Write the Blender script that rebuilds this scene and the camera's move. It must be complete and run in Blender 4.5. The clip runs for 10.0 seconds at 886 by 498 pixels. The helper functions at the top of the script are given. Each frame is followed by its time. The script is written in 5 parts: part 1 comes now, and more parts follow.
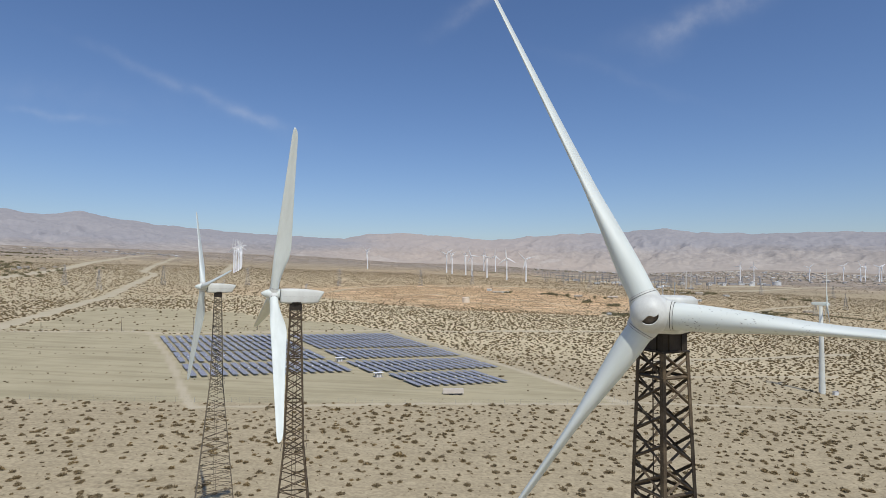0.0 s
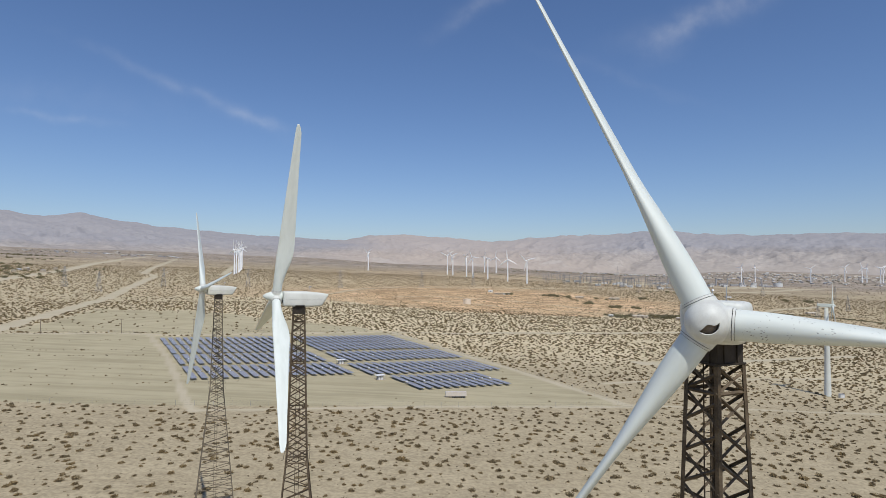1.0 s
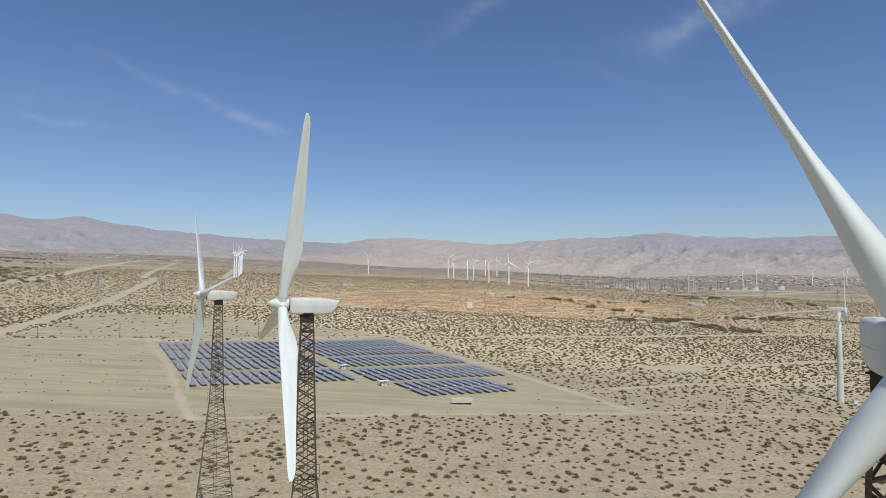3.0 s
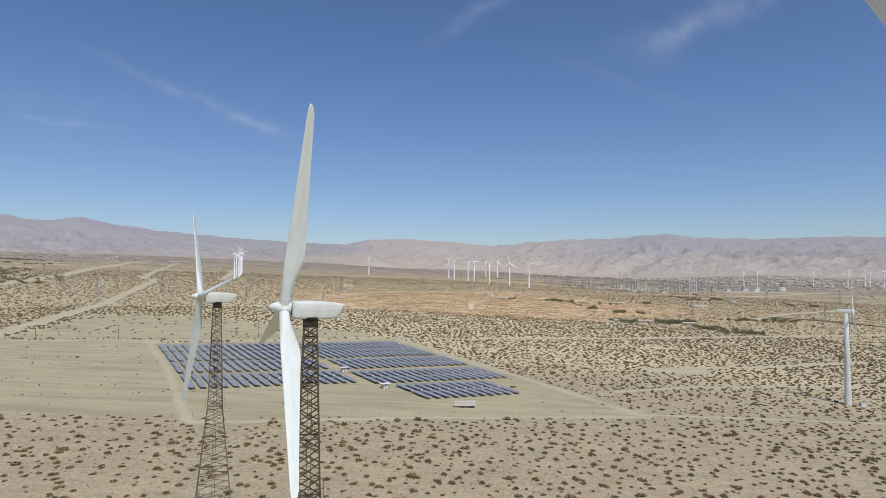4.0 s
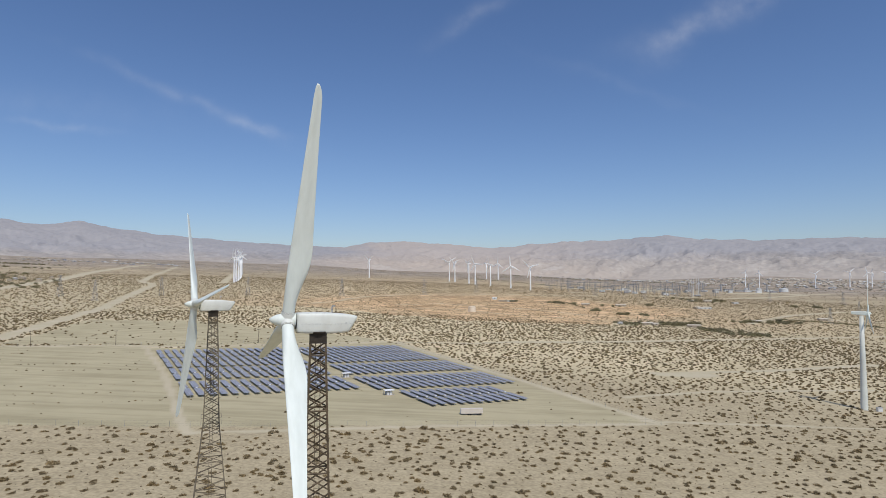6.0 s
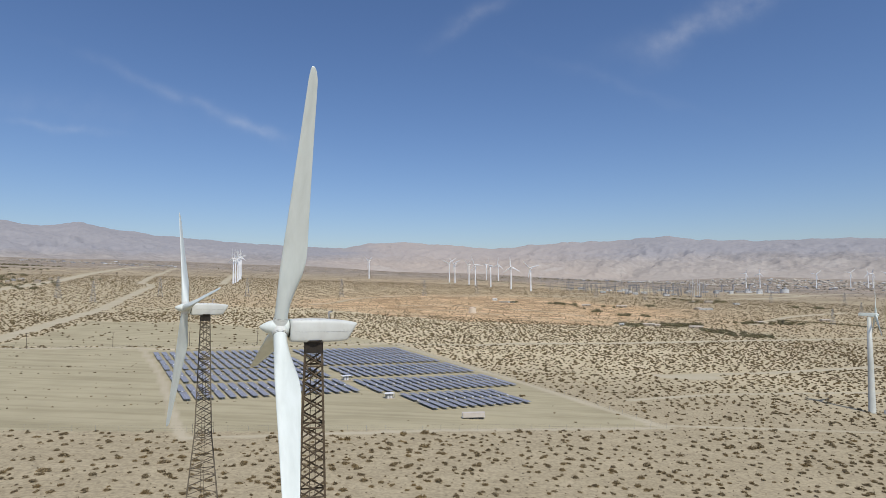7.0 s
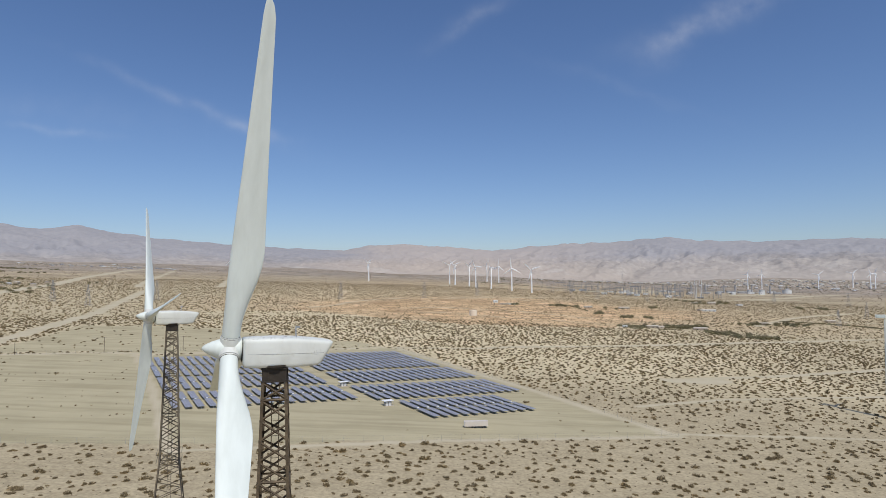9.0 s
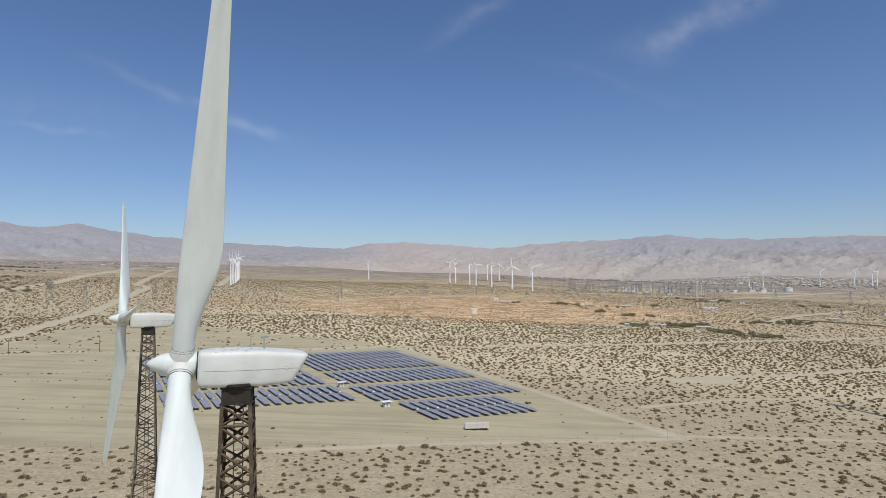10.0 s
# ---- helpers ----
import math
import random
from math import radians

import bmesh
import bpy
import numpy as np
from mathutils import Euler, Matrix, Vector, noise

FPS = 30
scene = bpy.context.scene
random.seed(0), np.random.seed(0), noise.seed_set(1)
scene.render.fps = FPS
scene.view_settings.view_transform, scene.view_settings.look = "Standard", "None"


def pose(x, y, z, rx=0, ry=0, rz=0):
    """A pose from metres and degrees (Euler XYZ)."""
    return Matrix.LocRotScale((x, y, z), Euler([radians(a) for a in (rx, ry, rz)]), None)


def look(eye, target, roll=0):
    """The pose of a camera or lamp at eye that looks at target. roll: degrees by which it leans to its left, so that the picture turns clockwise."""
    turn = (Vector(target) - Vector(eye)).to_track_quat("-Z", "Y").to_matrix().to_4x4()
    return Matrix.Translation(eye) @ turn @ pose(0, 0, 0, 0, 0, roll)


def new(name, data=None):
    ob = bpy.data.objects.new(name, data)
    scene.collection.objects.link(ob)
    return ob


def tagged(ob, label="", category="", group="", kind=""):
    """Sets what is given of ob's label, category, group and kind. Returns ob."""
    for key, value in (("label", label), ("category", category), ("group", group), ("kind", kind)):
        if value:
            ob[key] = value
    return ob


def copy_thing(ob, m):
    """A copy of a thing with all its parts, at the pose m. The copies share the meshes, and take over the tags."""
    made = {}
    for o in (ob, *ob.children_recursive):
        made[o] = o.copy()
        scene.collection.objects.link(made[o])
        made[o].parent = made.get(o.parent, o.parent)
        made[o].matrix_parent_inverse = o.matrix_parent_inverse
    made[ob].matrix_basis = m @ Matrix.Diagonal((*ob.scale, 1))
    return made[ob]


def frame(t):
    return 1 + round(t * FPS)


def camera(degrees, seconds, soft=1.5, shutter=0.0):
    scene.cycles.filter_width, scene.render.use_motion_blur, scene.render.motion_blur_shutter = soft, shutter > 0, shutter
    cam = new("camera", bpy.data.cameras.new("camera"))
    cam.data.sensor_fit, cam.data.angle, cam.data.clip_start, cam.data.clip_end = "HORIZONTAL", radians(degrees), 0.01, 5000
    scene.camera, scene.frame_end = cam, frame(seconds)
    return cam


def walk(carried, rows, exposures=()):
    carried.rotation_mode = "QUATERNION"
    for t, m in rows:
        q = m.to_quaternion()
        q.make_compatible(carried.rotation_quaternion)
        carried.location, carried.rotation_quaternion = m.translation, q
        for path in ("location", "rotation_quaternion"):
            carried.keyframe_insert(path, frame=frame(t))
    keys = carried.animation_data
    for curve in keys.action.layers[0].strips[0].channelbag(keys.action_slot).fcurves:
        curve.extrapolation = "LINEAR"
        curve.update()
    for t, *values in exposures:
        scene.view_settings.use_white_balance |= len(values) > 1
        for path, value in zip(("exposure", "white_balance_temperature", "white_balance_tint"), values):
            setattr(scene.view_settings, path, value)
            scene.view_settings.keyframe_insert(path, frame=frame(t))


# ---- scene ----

# ======================= camera and its flight =======================
cam = camera(73.7, 10.0, soft=0.65)
walk(cam, [
    (0, pose(0.00, 0.00, 0.00, 91.99, -0.37, 0.26)),
    (0.5, pose(-0.49, 1.29, -0.01, 92.03, -0.35, 0.28)),
    (1, pose(-1.01, 2.66, 0.03, 92.13, -0.35, 0.30)),
    (1.5, pose(-1.58, 4.11, 0.06, 92.21, -0.36, 0.30)),
    (2, pose(-2.22, 5.66, 0.07, 92.28, -0.31, 0.29)),
    (2.5, pose(-2.90, 7.28, 0.10, 92.37, -0.27, 0.29)),
    (4, pose(-4.79, 12.97, 0.18, 92.55, -0.30, 0.30)),
    (4.5, pose(-5.51, 14.94, 0.36, 92.60, -0.25, 0.30)),
    (5, pose(-6.17, 16.94, 0.41, 92.66, -0.19, 0.30)),
    (5.5, pose(-6.78, 18.95, 0.48, 92.73, -0.10, 0.30)),
    (7, pose(-7.99, 25.78, 0.75, 92.87, -0.01, 0.27)),
    (7.5, pose(-8.11, 28.51, 0.76, 92.93, 0.05, 0.27)),
    (8, pose(-8.16, 31.33, 0.85, 92.97, 0.12, 0.27)),
    (8.5, pose(-8.18, 34.26, 0.89, 93.02, 0.19, 0.25)),
    (9, pose(-8.18, 37.29, 0.91, 93.05, 0.20, 0.28)),
    (9.5, pose(-8.13, 40.39, 0.97, 93.00, 0.24, 0.31)),
    (10, pose(-8.05, 43.52, 1.03, 92.87, 0.26, 0.31)),
])

# ======================= world, sun, exposure =======================
SUN_EL, SUN_ROT = radians(57), radians(160)
scene.view_settings.exposure = -0.32


def build_world():
    w = bpy.data.worlds.new("sky")
    scene.world = w
    w.use_nodes = True
    nt = w.node_tree
    nt.nodes.clear()
    out = nt.nodes.new("ShaderNodeOutputWorld")
    bg = nt.nodes.new("ShaderNodeBackground")
    bg.inputs["Strength"].default_value = 0.101
    sky = nt.nodes.new("ShaderNodeTexSky")
    sky.sky_type = "NISHITA"
    sky.sun_disc = False
    sky.sun_elevation, sky.sun_rotation = SUN_EL, SUN_ROT
    sky.altitude, sky.air_density, sky.dust_density, sky.ozone_density = 300, 1.0, 0.8, 2.4
    co = nt.nodes.new("ShaderNodeTexCoord")
    sep = nt.nodes.new("ShaderNodeSeparateXYZ")
    nt.links.new(co.outputs["Generated"], sep.inputs[0])

    def m(op, a, b=None, c=None):
        n = nt.nodes.new("ShaderNodeMath")
        n.operation = op
        for k, v in enumerate((a, b, c)):
            if v is None:
                continue
            if isinstance(v, (int, float)):
                n.inputs[k].default_value = v
            else:
                nt.links.new(v, n.inputs[k])
        return n.outputs[0]

    yy = m("MAXIMUM", sep.outputs[1], 0.05)
    px, pz = m("DIVIDE", sep.outputs[0], yy), m("DIVIDE", sep.outputs[2], yy)
    comb = nt.nodes.new("ShaderNodeCombineXYZ")
    nt.links.new(px, comb.inputs[0])
    nt.links.new(pz, comb.inputs[1])
    warp = nt.nodes.new("ShaderNodeTexNoise")
    warp.inputs["Scale"].default_value, warp.inputs["Detail"].default_value = 9.0, 6.0
    nt.links.new(comb.outputs[0], warp.inputs["Vector"])
    wob = m("MULTIPLY", m("SUBTRACT", warp.outputs[0], 0.5), 0.06)
    total = None
    # thin cirrus: centre, half length, half width, slope angle, density
    for cx, cz, ln, wd, ang, dens in ((-0.45, 0.310, 0.16, 0.010, -23, 0.10), (-0.32, 0.256, 0.050, 0.008, -13, 0.15),
                                      (-0.67, 0.258, 0.09, 0.007, -8, 0.09), (0.048, 0.452, 0.07, 0.014, 32, 0.11),
                                      (0.47, 0.455, 0.13, 0.022, 22, 0.17), (0.38, 0.405, 0.05, 0.022, 40, 0.12),
                                      (0.30, 0.33, 0.14, 0.010, -20, 0.03), (-0.75, 0.30, 0.3, 0.03, -5, 0.03)):
        c, s = math.cos(radians(ang)), math.sin(radians(ang))
        dx, dz = m("SUBTRACT", px, cx), m("SUBTRACT", m("ADD", pz, wob), cz)
        a = m("ADD", m("MULTIPLY", dx, c / ln), m("MULTIPLY", dz, s / ln))
        b = m("ADD", m("MULTIPLY", dx, -s / wd), m("MULTIPLY", dz, c / wd))
        g = m("EXPONENT", m("MULTIPLY", m("ADD", m("MULTIPLY", a, a), m("MULTIPLY", b, b)), -1.0))
        g = m("MULTIPLY", g, dens)
        total = g if total is None else m("ADD", total, g)
    streak = nt.nodes.new("ShaderNodeTexNoise")
    streak.inputs["Scale"].default_value, streak.inputs["Detail"].default_value = 24.0, 8.0
    nt.links.new(comb.outputs[0], streak.inputs["Vector"])
    total = m("MULTIPLY", total, m("MULTIPLY", m("SUBTRACT", streak.outputs[0], 0.2), 2.2))
    total = m("MULTIPLY", total, m("GREATER_THAN", sep.outputs[1], 0.05))
    mix = nt.nodes.new("ShaderNodeMix")
    mix.data_type = "RGBA"
    nt.links.new(total, mix.inputs["Factor"])
    hsv = nt.nodes.new("ShaderNodeHueSaturation")
    hsv.inputs["Saturation"].default_value = 1.08
    nt.links.new(sky.outputs[0], hsv.inputs["Color"])
    tone = nt.nodes.new("ShaderNodeMix")
    tone.data_type, tone.blend_type = "RGBA", "MULTIPLY"
    tone.inputs["Factor"].default_value = 1.0
    tone.inputs[7].default_value = (1.055, 1.10, 1.28, 1)
    nt.links.new(hsv.outputs[0], tone.inputs[6])
    nt.links.new(tone.outputs[2], mix.inputs[6])
    mix.inputs[7].default_value = (9.5, 9.6, 10.0, 1)
    nt.links.new(mix.outputs[2], bg.inputs["Color"])
    nt.links.new(bg.outputs[0], out.inputs["Surface"])


build_world()
sun = new("sun", bpy.data.lights.new("sun", "SUN"))
sun.data.energy, sun.data.angle, sun.data.color = 4.0, radians(0.53), (1.0, 0.965, 0.90)
SUN_DIR = Vector((math.sin(SUN_ROT) * math.cos(SUN_EL), math.cos(SUN_ROT) * math.cos(SUN_EL), math.sin(SUN_EL)))
sun.matrix_world = look(SUN_DIR * 300, (0, 0, 0))


# ======================= materials =======================
def shader(name, rough=0.7, metal=0.0, spec=0.4):
    mt = bpy.data.materials.new(name)
    mt.use_nodes = True
    nt = mt.node_tree
    b = nt.nodes["Principled BSDF"]
    b.inputs["Roughness"].default_value, b.inputs["Metallic"].default_value = rough, metal
    b.inputs["Specular IOR Level"].default_value = spec
    return mt, nt, b


def tex_noise(nt, vec, scale, detail=5.0, rough=0.55):
    n = nt.nodes.new("ShaderNodeTexNoise")
    n.inputs["Scale"].default_value, n.inputs["Detail"].default_value, n.inputs["Roughness"].default_value = scale, detail, rough
    nt.links.new(vec, n.inputs["Vector"])
    return n.outputs[0]


def ramp(nt, fac, stops):
    r = nt.nodes.new("ShaderNodeValToRGB")
    while len(r.color_ramp.elements) < len(stops):
        r.color_ramp.elements.new(0.5)
    for e, (p, c) in zip(r.color_ramp.elements, stops):
        e.position, e.color = p, (*c, 1) if len(c) == 3 else c
    nt.links.new(fac, r.inputs[0])
    return r.outputs[0]


def mixed(nt, fac, a, b, mode="MIX"):
    n = nt.nodes.new("ShaderNodeMix")
    n.data_type, n.blend_type = "RGBA", mode
    for sock, v in ((n.inputs["Factor"], fac), (n.inputs[6], a), (n.inputs[7], b)):
        if isinstance(v, (int, float)):
            sock.default_value = v
        elif isinstance(v, tuple):
            sock.default_value = (*v, 1)
        else:
            nt.links.new(v, sock)
    return n.outputs[2]


def place(nt):
    g = nt.nodes.new("ShaderNodeNewGeometry")
    return g.outputs["Position"]


def own(nt):
    return nt.nodes.new("ShaderNodeTexCoord").outputs["Object"]


def bump(nt, b, height, strength, dist):
    n = nt.nodes.new("ShaderNodeBump")
    n.inputs["Strength"].default_value, n.inputs["Distance"].default_value = strength, dist
    nt.links.new(height, n.inputs["Height"])
    nt.links.new(n.outputs[0], b.inputs["Normal"])


def plain(name, c1, c2, scale=2.0, rough=0.6, metal=0.0, local=True, relief=0.0, spec=0.4):
    """A surface of two near tones, mottled at two scales."""
    mt, nt, b = shader(name, rough, metal, spec)
    v = own(nt) if local else place(nt)
    big, fine = tex_noise(nt, v, scale), tex_noise(nt, v, scale * 9, 3)
    base = ramp(nt, big, ((0.3, c1), (0.7, c2)))
    nt.links.new(mixed(nt, 0.25, base, ramp(nt, fine, ((0.35, c1), (0.65, c2)))), b.inputs["Base Color"])
    if relief:
        bump(nt, b, fine, 0.4, relief)
    return mt


def ground_material():
    mt, nt, b = shader("desert sand", 0.95, spec=0.15)
    v = place(nt)
    at = nt.nodes.new("ShaderNodeVertexColor")
    at.layer_name = "soil"
    sep = nt.nodes.new("ShaderNodeSeparateColor")
    nt.links.new(at.outputs["Color"], sep.inputs[0])
    broad, mid, fine = tex_noise(nt, v, 0.006, 5), tex_noise(nt, v, 0.05, 6), tex_noise(nt, v, 0.9, 4)
    sand = ramp(nt, broad, ((0.3, (0.385, 0.318, 0.200)), (0.7, (0.464, 0.387, 0.250))))
    sand = mixed(nt, 0.5, sand, ramp(nt, mid, ((0.3, (0.320, 0.262, 0.162)), (0.68, (0.510, 0.428, 0.280)))))
    sand = mixed(nt, 0.44, sand, ramp(nt, fine, ((0.35, (0.235, 0.195, 0.13)), (0.6, (0.50, 0.42, 0.28)))))
    mw = nt.nodes.new("ShaderNodeMapping")
    mw.inputs["Rotation"].default_value[2] = radians(12)
    mw.inputs["Scale"].default_value = (0.10, 0.42, 0.3)
    nt.links.new(v, mw.inputs["Vector"])
    sand = mixed(nt, 1.0, sand, ramp(nt, tex_noise(nt, mw.outputs[0], 1.0, 6, 0.65), ((0.34, (0.90, 0.89, 0.87)), (0.62, (1.06, 1.06, 1.05)))), "MULTIPLY")
    # pebbles and dry tufts too small to build
    speck = nt.nodes.new("ShaderNodeTexVoronoi")
    speck.inputs["Scale"].default_value = 0.33
    nt.links.new(v, speck.inputs["Vector"])
    spots = ramp(nt, speck.outputs["Distance"], ((0.10, (1, 1, 1)), (0.26, (0, 0, 0))))
    patch = ramp(nt, tex_noise(nt, v, 0.03, 4), ((0.42, (0, 0, 0)), (0.62, (1, 1, 1))))
    amount = mixed(nt, 1.0, spots, patch, "MULTIPLY")
    amount = mixed(nt, sep.outputs[1], amount, (0, 0, 0))
    amount = mixed(nt, sep.outputs[0], amount, (0, 0, 0))
    sand = mixed(nt, mixed(nt, 1.0, amount, (0.55, 0.55, 0.55), "MULTIPLY"), sand, (0.17, 0.14, 0.085))
    # pale sand between the bushes of the middle flats, faded sideways as lens vignetting
    at2 = nt.nodes.new("ShaderNodeVertexColor")
    at2.layer_name = "scrub"
    sep2 = nt.nodes.new("ShaderNodeSeparateColor")
    nt.links.new(at2.outputs["Color"], sep2.inputs[0])
    sand = mixed(nt, sep2.outputs[2], sand, ramp(nt, tex_noise(nt, v, 0.035, 6, 0.6), ((0.3, (0.492, 0.410, 0.256)), (0.68, (0.640, 0.545, 0.358)))))
    # red-brown soil in long thin bands
    mr = nt.nodes.new("ShaderNodeMapping")
    mr.inputs["Rotation"].default_value[2] = radians(14)
    mr.inputs["Scale"].default_value = (0.022, 0.060, 0.1)
    nt.links.new(v, mr.inputs["Vector"])
    red = ramp(nt, mid, ((0.3, (0.470, 0.316, 0.166)), (0.7, (0.660, 0.464, 0.272))))
    red = mixed(nt, 1.0, red, ramp(nt, tex_noise(nt, mr.outputs[0], 1.0, 6, 0.65), ((0.38, (0.66, 0.63, 0.60)), (0.52, (1.06, 1.06, 1.06)), (0.64, (1.34, 1.38, 1.44)))), "MULTIPLY")
    sand = mixed(nt, sep.outputs[2], sand, red)
    # graded, dusty field with faint long wheel marks
    field = ramp(nt, mid, ((0.3, (0.396, 0.345, 0.220)), (0.7, (0.455, 0.398, 0.256))))
    mp = nt.nodes.new("ShaderNodeMapping")
    mp.inputs["Rotation"].default_value[2] = radians(-8)
    mp.inputs["Scale"].default_value = (0.012, 0.16, 0.1)
    nt.links.new(v, mp.inputs["Vector"])
    lines = ramp(nt, tex_noise(nt, mp.outputs[0], 1.0, 4), ((0.36, (0.85, 0.845, 0.82)), (0.55, (1.03, 1.03, 1.03))))
    field = mixed(nt, 1.0, field, lines, "MULTIPLY")
    sand = mixed(nt, sep.outputs[1], sand, field)
    sand = mixed(nt, sep.outputs[0], sand, ramp(nt, mid, ((0.3, (0.462, 0.402, 0.275)), (0.7, (0.515, 0.450, 0.318)))))
    # far flats carpeted with scrub
    v2 = nt.nodes.new("ShaderNodeTexVoronoi")
    v2.inputs["Scale"].default_value = 0.13
    nt.links.new(v, v2.inputs["Vector"])
    clump = ramp(nt, v2.outputs["Distance"], ((0.25, (1, 1, 1)), (0.55, (0, 0, 0))))
    clump = mixed(nt, 1.0, clump, ramp(nt, tex_noise(nt, v, 0.008, 5), ((0.35, (0.25, 0.25, 0.25)), (0.65, (1, 1, 1)))), "MULTIPLY")
    clump = mixed(nt, 1.0, clump, sep2.outputs[0], "MULTIPLY")
    cover = mixed(nt, 1.0, ramp(nt, tex_noise(nt, v, 0.012, 6), ((0.3, (0.25, 0.25, 0.25)), (0.7, (0.75, 0.75, 0.75)))), sep2.outputs[0], "MULTIPLY")
    sand = mixed(nt, cover, sand, (0.400, 0.308, 0.208))
    sand = mixed(nt, clump, sand, (0.190, 0.160, 0.122))
    # brush of the outermost flats, greyed with distance to put haze into its colour
    brush = ramp(nt, tex_noise(nt, v, 0.02, 6), ((0.35, (0.235, 0.202, 0.168)), (0.7, (0.420, 0.356, 0.285))))
    sand = mixed(nt, mixed(nt, 1.0, sep2.outputs[1], (0.85, 0.85, 0.85), "MULTIPLY"), sand, brush)
    # long light and dark bands of silt and brush across the far flats
    mf = nt.nodes.new("ShaderNodeMapping")
    mf.inputs["Rotation"].default_value[2] = radians(7)
    mf.inputs["Scale"].default_value = (0.0022, 0.016, 0.1)
    nt.links.new(v, mf.inputs["Vector"])
    bands = ramp(nt, tex_noise(nt, mf.outputs[0], 1.0, 7, 0.66), ((0.36, (0.62, 0.61, 0.61)), (0.50, (1.0, 1.0, 1.0)), (0.64, (1.42, 1.40, 1.36))))
    sand = mixed(nt, sep2.outputs[0], sand, mixed(nt, 1.0, sand, bands, "MULTIPLY"))
    nt.links.new(sand, b.inputs["Base Color"])
    bump(nt, b, fine, 0.35, 0.25)
    return mt


def rock_material():
    mt, nt, b = shader("dry mountain rock with haze tint", 0.95, spec=0.1)
    v = place(nt)
    big, mid, fine = tex_noise(nt, v, 0.0012, 5), tex_noise(nt, v, 0.006, 7, 0.62), tex_noise(nt, v, 0.03, 5)
    # rock tones lean to mauve-grey, with distance haze mixed into the base colour
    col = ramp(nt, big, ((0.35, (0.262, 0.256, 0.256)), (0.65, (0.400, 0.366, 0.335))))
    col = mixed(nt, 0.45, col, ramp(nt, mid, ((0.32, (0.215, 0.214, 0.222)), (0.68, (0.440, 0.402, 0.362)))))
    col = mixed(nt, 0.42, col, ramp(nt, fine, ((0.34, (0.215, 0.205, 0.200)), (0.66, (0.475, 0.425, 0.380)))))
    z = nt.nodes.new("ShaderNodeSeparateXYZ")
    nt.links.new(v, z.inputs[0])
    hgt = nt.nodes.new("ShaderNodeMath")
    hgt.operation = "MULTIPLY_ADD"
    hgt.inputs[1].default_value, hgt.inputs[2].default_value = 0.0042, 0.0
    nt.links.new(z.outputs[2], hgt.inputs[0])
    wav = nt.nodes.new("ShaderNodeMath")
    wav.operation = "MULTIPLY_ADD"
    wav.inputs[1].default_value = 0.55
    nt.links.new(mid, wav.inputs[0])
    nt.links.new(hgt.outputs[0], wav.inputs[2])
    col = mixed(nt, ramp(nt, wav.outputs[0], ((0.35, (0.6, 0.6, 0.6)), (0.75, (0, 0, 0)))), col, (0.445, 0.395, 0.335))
    # upper slopes and crests paled to blue-grey as painted haze
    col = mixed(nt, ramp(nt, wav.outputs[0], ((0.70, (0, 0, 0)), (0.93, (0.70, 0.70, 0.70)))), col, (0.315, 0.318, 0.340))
    reach = nt.nodes.new("ShaderNodeMath")
    reach.operation = "MULTIPLY_ADD"
    reach.inputs[1].default_value, reach.inputs[2].default_value = 0.00025, 0.22
    nt.links.new(z.outputs[0], reach.inputs[0])
    edge = nt.nodes.new("ShaderNodeMath")
    edge.operation = "MULTIPLY_ADD"
    edge.inputs[1].default_value = 0.5
    nt.links.new(big, edge.inputs[0])
    nt.links.new(reach.outputs[0], edge.inputs[2])
    col = mixed(nt, ramp(nt, edge.outputs[0], ((0.22, (0, 0, 0)), (0.38, (0.42, 0.42, 0.42)), (0.56, (0.42, 0.42, 0.42)), (0.78, (0, 0, 0)))), col, (0.500, 0.415, 0.340))
    bare = ramp(nt, tex_noise(nt, v, 0.0042, 8, 0.68), ((0.56, (0, 0, 0)), (0.66, (0.6, 0.6, 0.6))))
    low = ramp(nt, hgt.outputs[0], ((0.05, (0, 0, 0)), (0.14, (1, 1, 1)), (0.45, (0.8, 0.8, 0.8)), (0.7, (0, 0, 0))))
    col = mixed(nt, mixed(nt, 1.0, bare, low, "MULTIPLY"), col, (0.52, 0.48, 0.43))
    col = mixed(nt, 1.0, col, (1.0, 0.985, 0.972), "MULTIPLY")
    nt.links.new(col, b.inputs["Base Color"])
    bump(nt, b, mid, 0.6, 9)
    return mt


